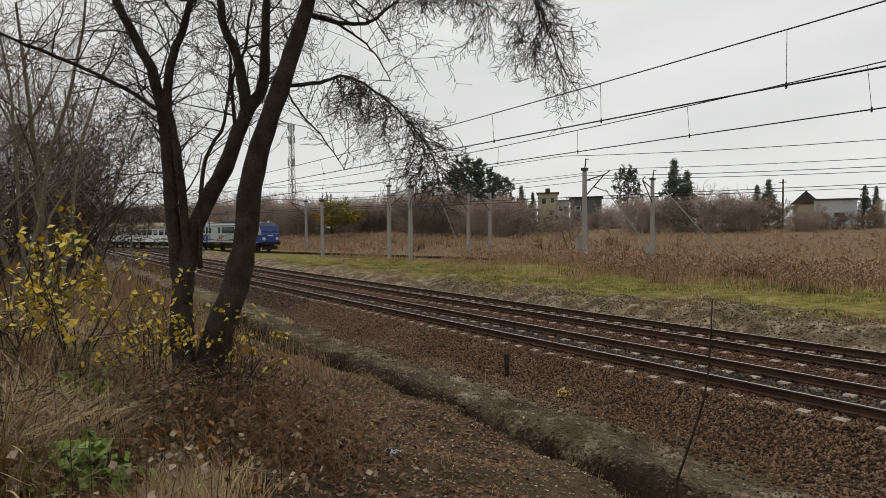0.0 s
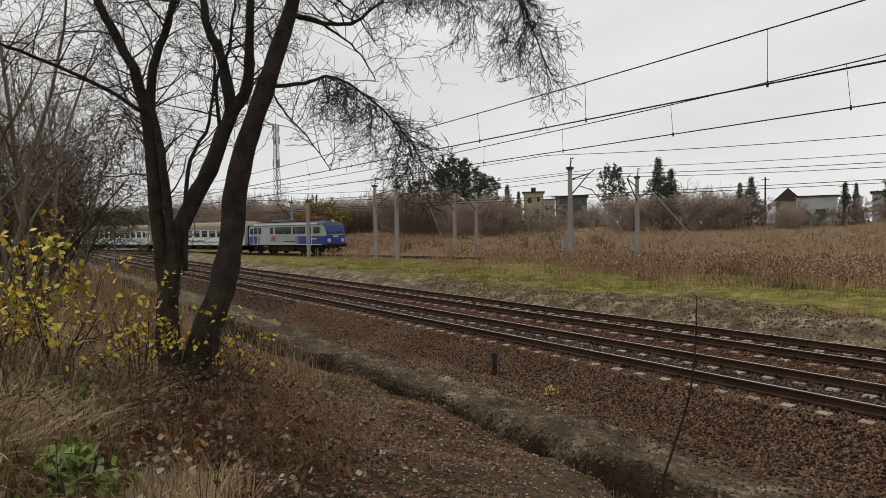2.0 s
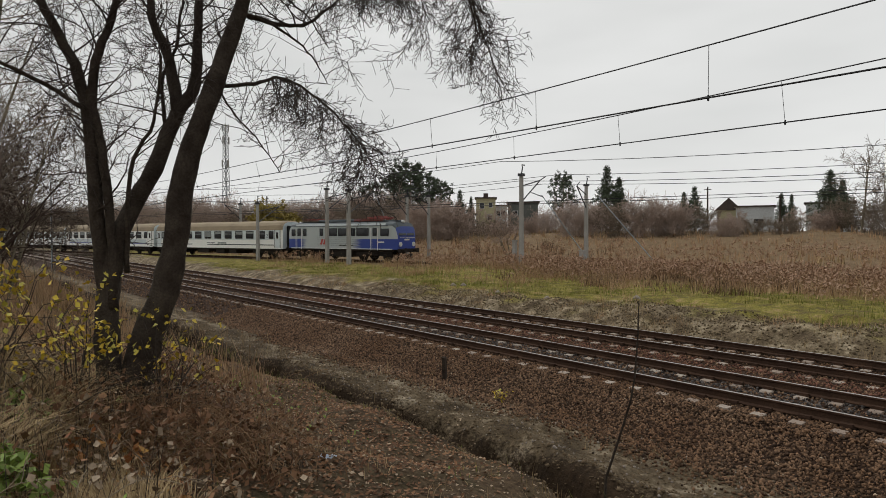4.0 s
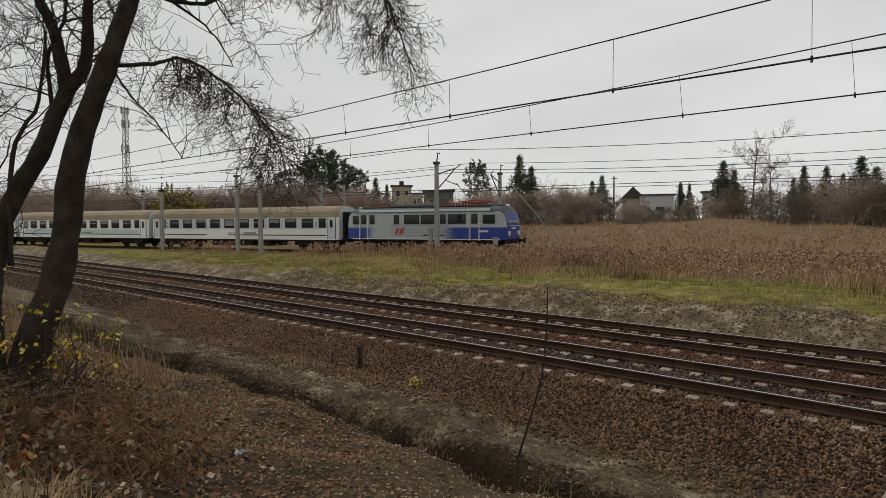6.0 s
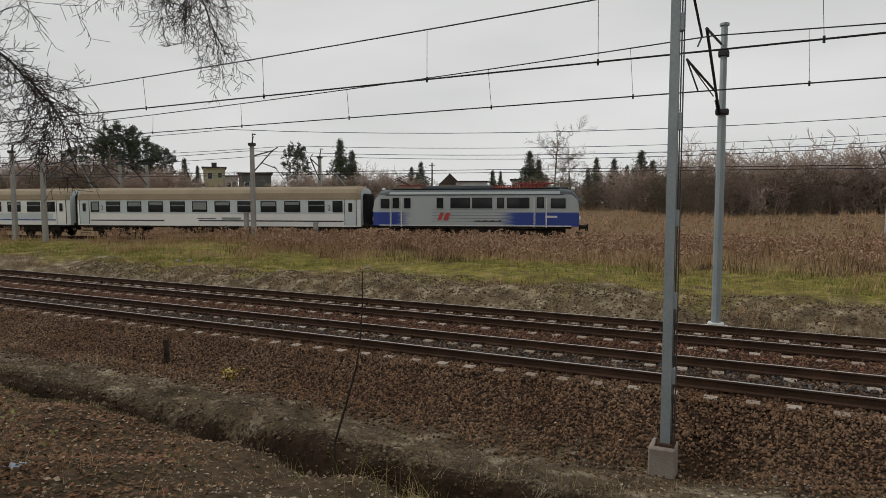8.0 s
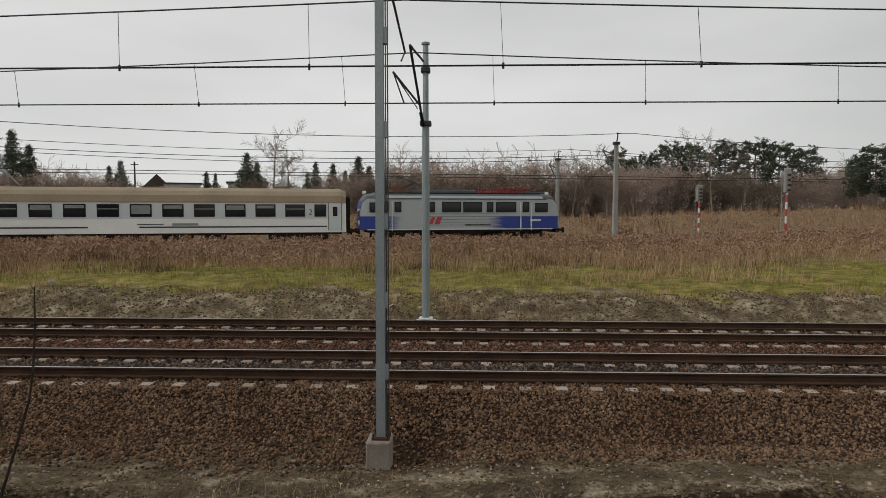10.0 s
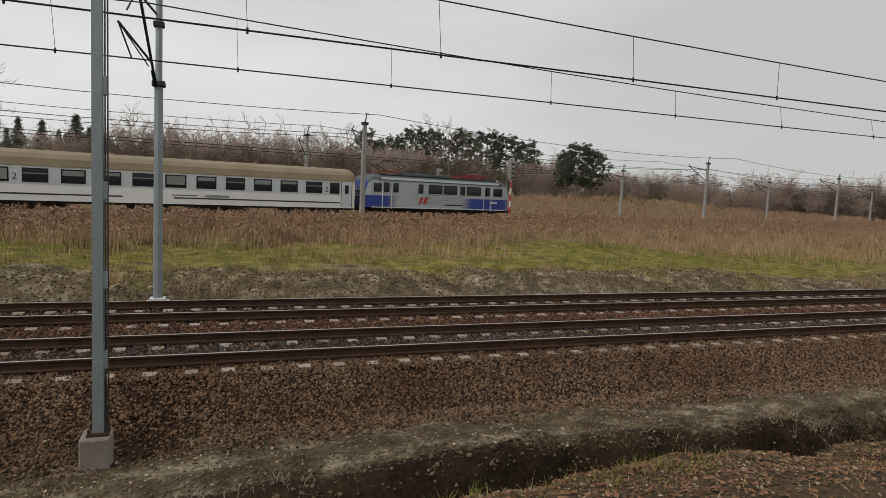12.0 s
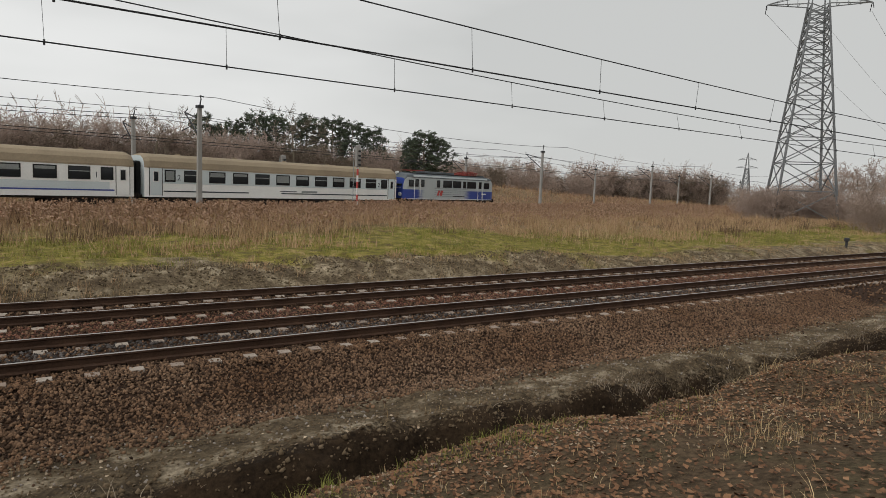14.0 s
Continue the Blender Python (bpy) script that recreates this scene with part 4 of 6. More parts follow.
    for k in range(12):
        s.box(0.15 + k * 0.16, 0.27 + k * 0.16, -1.53, -1.5, 1.42, 1.5 + 0.02 * (k % 3))
    s.ob("lettering", UNDER, o, "row of dark lettering")
    Shape().box(5.1, 5.9, -1.53, -1.5, 1.72, 1.86).ob("number_plate", WHITE, o, "white plate")
    return o


COACH_L = 24.9


def build_coach(first=False):
    o = empty("passenger_coach")
    tagged(o, "cream coach with pale blue window band and blue line" if first else "cream coach with pale blue window band and beige roof", "railway coach", "coaches of the train")
    L, H = COACH_L / 2 - 0.35, 1.43
    xs = [(-L, H - 0.1, 3.0, 0.85), (-L + 0.35, H, 3.05, 0.95), (L - 0.35, H, 3.05, 0.95), (L, H - 0.1, 3.0, 0.85)]
    s = Shape().rings([sec(x, h, 1.0, z, c) for x, h, z, c in xs])
    b = s.ob("body", [COACHWHITE, COACHROOF, COACHGREY], o)
    b.data.polygons.foreach_set("material_index", [1 if p.center.z > 3.06 and abs(p.normal.x) < 0.7 else (2 if abs(p.normal.x) > 0.7 else 0) for p in b.data.polygons])
    flank(o, "window_band", -L + 1.25, L - 1.25, 1.95, 2.98, H, 0.01, COACHWHITE if first else COACHGREY, "pale window band")
    flank(o, "gutter", -L + 0.1, L - 0.1, 3.0, 3.1, H, 0.03, COACHROOF)
    stripe = LOCOBLUE if first else COACHBLUE
    flank(o, "side_stripe", -L + 1.3, -L + 8.0, 1.36, 1.45, H, 0.012, stripe, "thin dark stripe")
    flank(o, "side_stripe", -L + (8.0 if first else 11.0), L - 1.3, 1.36, 1.45, H, 0.012, stripe, "thin dark stripe")
    flank(o, "side_grille", -L + 13.0, -L + 14.6, 1.5, 1.66, H, 0.02, CURTAIN, "grey ventilation grille")
    if first:
        flank(o, "lower_band", -L + 1.6, L - 1.6, 1.47, 1.93, H, 0.011, COACHGREY, "grey-blue lower band")
    n = 10
    pitch = (2 * L - 4.9) / n
    for i in range(n):
        x = -L + 2.45 + pitch * (i + 0.5)
        window(o, x - 0.6, x + 0.6, 2.12, 2.85, H, bar=i % 3 != 2, curtain=(0.0, 0.45, 0.3, 0.0, 0.8, 0.35)[i % 6])
    for e in (-1, 1):
        x = e * (L - 1.75)
        window(o, x - 0.34, x + 0.34, 2.12, 2.85, H, curtain=0.9 if e < 0 else 0.0)
        d = e * (L - 0.75)
        flank(o, "door", d - 0.42, d + 0.42, 1.12, 3.0, H, 0.02, COACHGREY if not first else COACHWHITE, "entrance door")
        for q in (-0.46, 0.43):
            flank(o, "door_seal", d + q, d + q + 0.03, 1.1, 3.02, H, 0.03, RUBBER)
        window(o, d - 0.16, d + 0.16, 2.1, 2.75, H + 0.015, "door_window", WHITE)
        for y in (-1.35, 1.35):
            st = Shape()
            for k in range(3):
                st.box(d - 0.38, d + 0.38, y - 0.15, y + 0.1, 0.4 + 0.25 * k, 0.44 + 0.25 * k)
            st.ob("steps", UNDER, o)
        for y in (-1.47, 1.47):
            letters(o, "1" if first else "2", e * (L - 2.4), 2.2, 0.55, COACHBLUE, int(math.copysign(1, y)), 1.445)
        g = Shape().box(min(e * L, e * (L + 0.32)), max(e * L, e * (L + 0.32)), -0.85, 0.85, 1.05, 3.45, bevel=0.1)
        g.ob("gangway", RUBBER, o, "black rubber gangway bellows")
        buffers(o, e * (L - 0.05), e * 0.7)
    s = Shape()
    for k in range(10):
        s.box(-1.2 + k * 0.16, -1.07 + k * 0.16, -1.445, -1.42, 1.55, 1.62)
    s.ob("lettering", COACHBLUE, o, "row of small dark lettering")
    Shape().box(-L + 0.3, L - 0.3, -1.3, 1.3, 0.85, 1.02).ob("underframe", UNDER, o)
    for x0, x1 in ((-3.5, -1.2), (0.2, 1.8), (2.6, 4.0)):
        Shape().box(x0, x1, -1.2, 1.2, 0.4, 0.85, bevel=0.04).ob("equipment_box", UNDER, o)
    for i in range(5):
        Shape().tube([(-L + 3 + i * 4.6, 0, 3.98), (-L + 3 + i * 4.6, 0, 4.1)], 0.16, 10).ob("roof_vent", COACHROOF, o)
    bogie(o, -L + 3.2), bogie(o, L - 3.2)
    return o


LOCO = build_loco()
COACHES = [build_coach(False), build_coach(True)]
for k in range(4):
    COACHES.append(copy_thing(COACHES[0], Matrix()))

# the nose's place along the far line, second by second
NOSE = [(0, -80.1), (0.5, -76.4), (1.0, -72.6), (1.5, -68.8), (2, -64.9), (2.5, -61.0), (3, -57.0), (5.5, -34.1), (6, -29.5), (6.5, -24.8), (7, -20.3), (7.5, -15.8), (10, 7.6), (10.5, 12.4), (11, 17.2), (11.5, 22.2), (12, 27.2), (12.5, 32.4), (13, 37.6), (13.5, 42.8), (14, 48.1)]
RAIL_Z = 0.22


def motions():
    def rows(back):
        out = []
        for t, s in NOSE:
            x, y = far_line(s - back, 0)
            out.append((t, pose(x, y, RAIL_Z, 0, 0, 14.75)))
        return out
    walk(LOCO, rows(7.95))
    for i, c in enumerate(COACHES):
        walk(c, rows(15.9 + COACH_L * (i + 0.5)))


# ---- plants: twigs, leaves and blades ----
def prisms(segs, sides=3):
    """Tapered prisms for many twig pieces (x0, y0, z0, x1, y1, z1, r0, r1)."""
    a = np.asarray(segs, float)
    p, q, r0, r1 = a[:, :3], a[:, 3:6], a[:, 6], a[:, 7]
    d = q - p
    d /= np.linalg.norm(d, axis=1)[:, None] + 1e-9
    h = np.where(np.abs(d[:, 2:3]) > 0.9, np.array([[1.0, 0, 0]]), np.array([[0, 0, 1.0]]))
    s = np.cross(d, h)
    s /= np.linalg.norm(s, axis=1)[:, None] + 1e-9
    w = np.cross(d, s)
    v = []
    for c, r in ((p, r0), (q, r1)):
        for j in range(sides):
            t = 2 * math.pi * j / sides
            v.append(c + (s * math.cos(t) + w * math.sin(t)) * r[:, None])
    v = np.stack(v, 1).reshape(-1, 3)
    k = 2 * sides * np.arange(len(a))[:, None]
    f = np.concatenate([np.concatenate([k + j, k + (j + 1) % sides, k + sides + (j + 1) % sides, k + sides + j], 1) for j in range(sides)])
    return v, f


def grow(segs, p, d, length, r, depth, droop=0.0, wob=0.25, kids=4, split=0.75, rmin=0.003, steps=4, tips=None):
    """One limb that bends by chance, and its side twigs."""
    p, d = np.array(p, float), np.array(d, float)
    d /= np.linalg.norm(d)
    st = length / steps
    pts = [p]
    for i in range(steps):
        d = d + rng.normal(0, wob, 3) * 0.6 + np.array([0, 0, -droop])
        d /= np.linalg.norm(d)
        q = p + d * st
        ra, rb = max(rmin, r * (1 - 0.7 * i / steps)), max(rmin, r * (1 - 0.7 * (i + 1) / steps))
        segs.append((*p, *q, ra, rb))
        p = q
        pts.append(p)
        if depth > 0 and i >= (1 if depth > 1 else 0):
            for _ in range(max(1, int(round(kids / steps + rng.uniform(-0.5, 0.5))))):
                side = rng.normal(0, 1, 3)
                side -= d * side.dot(d)
                side /= np.linalg.norm(side) + 1e-9
                c = d * rng.uniform(0.4, 0.9) + side * rng.uniform(0.6, 1.0)
                grow(segs, p, c, length * split * rng.uniform(0.55, 1.0), rb * 0.6, depth - 1, droop, wob, kids, split, rmin, max(2, steps - 1), tips)
    if tips is not None and depth <= 0:
        tips.append(p)


def limb(segs, pts, r0, r1, sub=5, wob=0.004):
    """A limb through its bends, with a slight wobble; returns points along it with their radii."""
    pts = [np.array(p, float) for p in pts]
    out = []
    for i in range(len(pts) - 1):
        a, b = pts[max(i - 1, 0)], pts[i]
        c, e = pts[i + 1], pts[min(i + 2, len(pts) - 1)]
        for k in range(sub):
            t = k / sub
            out.append(0.5 * ((2 * b) + (c - a) * t + (2 * a - 5 * b + 4 * c - e) * t * t + (3 * b - a - 3 * c + e) * t ** 3))
    out.append(pts[-1])
    out = [o + rng.normal(0, wob, 3) * (0 < i < len(out) - 1) for i, o in enumerate(out)]
    n = len(out) - 1
    rad = [r0 + (r1 - r0) * (i / n) ** 0.85 for i in range(n + 1)]
    segs.append((out, rad))
    return list(zip(out, rad))


def limb_object(parent, tubes, name, material):
    s = Shape()
    for pts, rad in tubes:
        s.tube(pts, [r * rng.uniform(0.93, 1.08) for r in rad], 9)
    return s.ob(name, material, parent, smooth=True)


# ---- the forked tree on the bank ----
def build_main_tree():
    base = (-7.8, 1.7, gz(-7.8, 1.7) - 0.05)
    lat, far = (0.213, 0.977), (-0.977, 0.213)
    o = empty("bare_tree", pose(*base))
    tagged(o, "forked dark-barked tree, bare of leaves, on the grassy bank", "tree")

    def P(rows, depth0=0.0, depth1=0.0):
        n = max(1, len(rows) - 1)
        return [(a * lat[0] + (depth0 + (depth1 - depth0) * i / n) * far[0], a * lat[1] + (depth0 + (depth1 - depth0) * i / n) * far[1], z) for i, (a, z) in enumerate(rows)]

    trunk_a, trunk_b, boughs, twigs = [], [], [], []
    A = limb(trunk_a, P([(0.05, -0.2), (0.27, 0.77), (0.47, 1.37), (0.59, 1.92), (0.70, 2.74), (0.94, 3.5), (1.18, 4.21), (1.37, 4.85), (1.52, 5.7), (1.75, 6.71)], 0, -0.5), 0.2, 0.05)
    B = limb(trunk_b, P([(-0.05, -0.2), (-0.1, 0.6), (-0.1, 1.26), (0.04, 2.06), (0.4, 2.8), (0.67, 3.48), (0.87, 3.84), (0.92, 4.39), (0.96, 5.0), (1.11, 5.91)], 0, 0.5), 0.155, 0.035)
    runs = [
        (P([(0.67, 3.48), (0.58, 4.15), (0.43, 4.6), (0.38, 5.12), (0.27, 6.02)], 0.25, 0.6), 0.075, 0.03),
        (P([(-0.07, 0.9), (-0.15, 1.66), (-0.22, 2.71), (-0.27, 3.36), (-0.39, 3.93), (-0.62, 4.41), (-0.78, 4.83), (-1.02, 5.47)], 0.15, 0.3), 0.095, 0.035),
        (P([(-0.23, 3.38), (-0.17, 3.95), (-0.01, 4.42), (0.08, 4.82), (0.14, 5.67)], 0.22, -0.3), 0.06, 0.025),
        (P([(-0.04, 1.2), (-0.05, 2.06), (-0.13, 2.98), (-0.21, 3.46)], 0.0, 0.2), 0.055, 0.04),
        (P([(-0.27, 3.43), (-0.78, 3.71), (-1.32, 3.91), (-1.84, 4.07), (-2.42, 4.15)], 0.2, -0.4), 0.026, 0.01),
        (P([(1.0, 3.75), (1.49, 3.82), (1.78, 3.9), (2.14, 3.72), (2.44, 3.45), (2.67, 3.16), (2.81, 2.87)], -0.1, -0.6), 0.026, 0.006),
        (P([(1.29, 4.63), (1.79, 4.62), (2.23, 4.74), (2.7, 5.16), (3.34, 5.55)], -0.2, 0.5), 0.035, 0.012),
        (P([(1.55, 5.9), (2.56, 6.6), (3.5, 6.19), (4.15, 5.4), (4.4, 4.75), (4.62, 4.2)], -0.4, -0.6), 0.045, 0.006),
        (P([(1.52, 5.7), (2.09, 5.37), (2.5, 5.3), (2.9, 5.2), (3.2, 5.1)], -0.4, -0.9), 0.03, 0.008),
        (P([(0.4, 2.8), (0.54, 3.21), (0.52, 3.88), (0.69, 4.36), (0.8, 5.05)], 0.2, 0.8), 0.03, 0.015),
        (P([(0.1, 1.6), (0.15, 2.72), (0.38, 3.27), (0.45, 3.94)], 0.1, -0.5), 0.028, 0.012),
        (P([(1.37, 4.9), (1.6, 5.3), (2.2, 5.9), (2.9, 6.0), (3.4, 5.6), (3.8, 4.9)], -0.4, -0.2), 0.03, 0.006),
        (P([(1.5, 4.62), (1.9, 4.5), (2.25, 4.3), (2.5, 4.0)], -0.2, 0.2), 0.02, 0.006),
        (P([(1.45, 5.3), (1.8, 4.95), (2.2, 4.8), (2.55, 4.5)], -0.4, 0.3), 0.02, 0.006),
        (P([(1.45, 5.0), (1.9, 5.3), (2.4, 5.2), (2.7, 4.9)], -0.3, -0.8), 0.018, 0.006),
        (P([(1.05, 3.75), (1.25, 3.4), (1.5, 3.1), (1.7, 2.75)], -0.2, -0.5), 0.014, 0.005),
        (P([(1.62, 6.1), (2.5, 6.75), (3.3, 6.5), (3.85, 5.8), (4.05, 5.1), (4.15, 4.55)], -0.4, -0.9), 0.04, 0.006),
    ]
    ends = []
    for pts, r0, r1 in runs:
        ends.append(limb(boughs, pts, r0, r1, wob=0.006))
    for pts in [A[22:], B[18:]] + ends:
        hang = any(pts is ends[k] for k in (5, 7, 8, 11, 16))
        n = len(pts)
        for i, (p, r) in enumerate(pts):
            if i < (6 if not hang else n * 0.25) and pts is not ends[4]:
                continue
            for _ in range((3 if i % 2 else 4) if hang else 1):
                d = rng.normal(0, 1, 3)
                d[2] = abs(d[2]) * (0.2 if hang else 0.9) - (0.9 if hang else 0)
                grow(twigs, p, d, rng.uniform(0.3, 0.6) if hang else rng.uniform(0.5, 1.0), max(0.006, min(0.013, r * 0.5)), 2, (0.07 if pts is ends[5] else 0.14) if hang else 0.0, 0.3, 6 if hang else 5, 0.6, 0.003, 4)
    limb_object(o, trunk_a, "trunk", BARK)
    limb_object(o, trunk_b, "trunk", BARK)
    for t in boughs:
        limb_object(o, [t], "bough", BARK)
    c = new("crown", soup("crown", *prisms(twigs), TWIG))
    c.parent = o
    c["kind"] = "stuff"


build_main_tree()


# ---- bare trees and thickets ----
def bare_tree_mesh(stems, height, r, spread, kids, depth, rmin, lean=0.25):
    segs = []
    if depth == 2:
        for i in range(stems * 2):
            a, q = rng.uniform(0, 6.28), spread * 1.25 * math.sqrt(rng.uniform())
            d = rng.normal(0, 0.45, 3) + np.array([0, 0, 1.0])
            grow(segs, np.array([math.cos(a) * q, math.sin(a) * q, -0.1]), d, height * rng.uniform(0.25, 0.55), r * 0.5, 1, 0, 0.16, 7, 0.6, rmin, 5)
    for i in range(stems):
        a = rng.uniform(0, 6.28)
        d = np.array([math.cos(a) * lean, math.sin(a) * lean, 1.0])
        p = np.array([math.cos(a), math.sin(a), 0]) * rng.uniform(0, spread) - np.array([0, 0, 0.1])
        grow(segs, p, d, height * rng.uniform(0.75, 1.05), r * rng.uniform(0.6, 1.1), depth, -0.02, 0.14, kids, 0.5, rmin, 6)
    big = [s for s in segs if s[6] > max(r * 0.3, rmin * 1.05)]
    small = [s for s in segs if s[6] <= max(r * 0.3, rmin * 1.05)]
    return big, small


def bare_tree(name, label, group, mats, *args, at=None, turn=0.0, scale=1.0):
    big, small = bare_tree_mesh(*args)
    o = empty(name)
    tagged(o, label, "tree", group)
    t = new("stem_cluster", soup("stem_cluster", *prisms(big, 6), mats[0]))
    t.parent = o
    t["kind"] = "stuff"
    c = new("crown", soup("crown", *prisms(small, 3), mats[1]))
    c.parent = o
    c["kind"] = "stuff"
    return o


def put(o, az, r, scale=1.0, sink=0.05):
    x, y = at_bearing(az, r)
    o.scale = (scale, scale, scale)
    o.matrix_basis = pose(x, y, gz(x, y) - sink, 0, 0, rng.uniform(0, 360)) @ Matrix.Diagonal((scale, scale, scale, 1))
    return o


def repeat(o, az, r, scale=1.0, sink=0.05):
    x, y = at_bearing(az, r)
    o.scale = (1, 1, 1)
    c = copy_thing(o, Matrix())
    c.matrix_basis = pose(x, y, gz(x, y) - sink, 0, 0, rng.uniform(0, 360)) @ Matrix.Diagonal((scale, scale, scale, 1))
    return c


# thicket at the head of the bank
TH = "bare grey-brown thicket tree with many thin stems"
thick = [bare_tree("thicket_tree", TH, "thicket on the bank", (GREYBARK, PALEWIG), 4, 7.5, 0.06, 0.5, 7, 3, 0.0045, 0.16),
         bare_tree("thicket_tree", "dense grey-brown bare thicket tree", "thicket on the bank", (GREYBARK, PALEWIG), 6, 5.0, 0.05, 0.9, 7, 3, 0.005, 0.35)]
put(thick[0], 89.0, 13.5), put(thick[1], 87.0, 19)
for k, az, r, sc in ((0, 91.8, 13, 1.05), (1, 84.9, 22, 0.9), (1, 91.2, 17, 0.8), (1, 88, 24, 0.95), (1, 83.2, 34, 0.9), (0, 86.3, 19, 0.95), (1, 90.5, 26, 1.3), (1, 92.5, 21, 1.2), (1, 89.4, 32, 1.5), (1, 86.5, 36, 1.2)):
    repeat(thick[k], az, r, sc)

# dark arching bushes that fill the thicket
dark = [bare_tree("thicket_bush", "dense dark brown bare bush with arching branches", "thicket on the bank", (DARKTWIG, DARKTWIG), 9, 4.6, 0.045, 0.8, 6, 3, 0.006, 0.8),
        bare_tree("thicket_bush", "dense dark brown bare bush", "thicket on the bank", (DARKTWIG, DARKTWIG), 8, 4.0, 0.04, 0.9, 6, 3, 0.006, 0.6)]
put(dark[0], 90.4, 19), put(dark[1], 87.6, 22)
for k, az, r, sc in ((1, 92.4, 17, 1.0), (1, 89.2, 25, 1.15), (0, 91.6, 24, 1.2), (1, 90.8, 29, 1.5)):
    repeat(dark[k], az, r, sc)

# shrubs behind the far line, one after the other
SH = "leafless brown shrub in the hedge beyond the railway"
shrubs = [bare_tree("shrub", SH, "hedge beyond the railway", (HAZETWIG, HAZETWIG), 34, 4.2, 0.05, 2.4, 9, 2, 0.02, 0.4),
          bare_tree("shrub", SH, "hedge beyond the railway", (HAZETWIG, HAZETWIG), 30, 4.6, 0.055, 2.2, 10, 2, 0.02, 0.35),
          bare_tree("shrub", "leafless pale shrub in the hedge beyond the railway", "hedge beyond the railway", (PALEWIG, PALEWIG), 26, 4.0, 0.045, 2.2, 9, 2, 0.018, 0.45)]
tall = [bare_tree("bare_tree", "tall leafless tree beyond the railway", "bare trees beyond the railway", (GREYBARK, PALEWIG), 2, 8.5, 0.12, 0.4, 9, 3, 0.018, 0.12),
        bare_tree("bare_tree", "broad leafless tree beyond the railway", "bare trees beyond the railway", (GREYBARK, HAZETWIG), 4, 6.0, 0.11, 0.8, 9, 3, 0.02, 0.45)]
put(shrubs[0], 69, 130), put(shrubs[1], 62, 118), put(shrubs[2], 57, 105), put(tall[0], 17.0, 84, 0.95), put(tall[1], -1.2, 92, 1.0)
az = 88.0
k = 0
while az > -58:
    v = rng.uniform(28, 44) + (6 if az < 10 else 0)
    r = min((v + LINE_Y * CP) / max(0.2, math.cos(radians(az) - PHI)), 190)
    hi = np.interp(az, [-58, -45, -38, -20, 5, 17, 19, 21, 22.5, 26, 27.5, 40, 42, 47, 49, 60, 75], [1.4, 1.5, 1.8, 2.7, 2.8, 2.4, 1.5, 1.6, 1.0, 1.1, 2.1, 2.4, 1.3, 1.5, 2.5, 2.5, 2.2])
    x, y = at_bearing(az, r)
    want = EYE_Z + r * math.tan(radians(hi)) - gz(x, y)
    repeat(shrubs[int(rng.integers(0, 3)) if k % 5 else 2], az, r, max(0.5, want / 4.4 * rng.uniform(0.85, 1.2)), 0.3)
    az -= np.degrees(2.6 / r) * rng.uniform(0.6, 1.4) + 0.35
    k += 1
for az, r, sc in ((15.3, 84, 0.85), (-9.6, 90, 0.9), (-11.0, 94, 0.8), (-21.2, 95, 1.05), (-6.5, 95, 0.7), (-12.6, 90, 0.7), (-23.5, 98, 0.8), (72, 120, 0.9)):
    repeat(tall[0], az, r, sc)
for az, r, sc in ((-3.0, 88, 0.95), (0.6, 96, 0.8), (21.5, 100, 0.5), (5.5, 95, 0.7), (63, 130, 0.9), (71, 140, 1.0), (57.5, 120, 0.75), (44.5, 70, 0.75), (25.0, 110, 0.5), (31, 100, 0.6), (-38, 110, 0.5), (-44, 120, 0.5), (73.5, 120, 1.1), (76, 110, 1.2)):
    repeat(tall[1], az, r, sc)
for az, r, sc in ((-62.2, 90, 0.85), (-61.0, 88, 0.8), (-63.8, 96, 0.9), (-65.5, 92, 0.8), (-67, 90, 0.8), (-60.0, 98, 0.7), (-69, 70, 0.8), (-71.5, 75, 0.8)):
    repeat(shrubs[0], az, r, sc)
# woods on the horizon
az = -48.0
while az > -80:
    r = rng.uniform(170, 230)
    repeat(tall[1], az, r, rng.uniform(0.8, 1.3) * (1.6 if az < -64 else 0.7))
    az -= rng.uniform(0.8, 1.5)


# ---- evergreens ----
def needle_crown(points, size, per):
    """Tufts of needles: thin blades that spread from each point."""
    pts = np.asarray(points, float)
    n = len(pts) * per
    c = np.repeat(pts, per, 0) + rng.normal(0, size * 0.35, (n, 3))
    d = rng.normal(0, 1, (n, 3))
    d[:, 2] *= 0.7
    d /= np.linalg.norm(d, axis=1)[:, None]
    s = np.cross(d, rng.normal(0, 1, (n, 3)))
    s /= np.linalg.norm(s, axis=1)[:, None] + 1e-9
    L = size * rng.uniform(0.6, 1.3, (n, 1))
    v = np.stack([c - s * L * 0.16, c + s * L * 0.16, c + d * L], 1).reshape(-1, 3)
    return v, np.arange(3 * n).reshape(-1, 3)


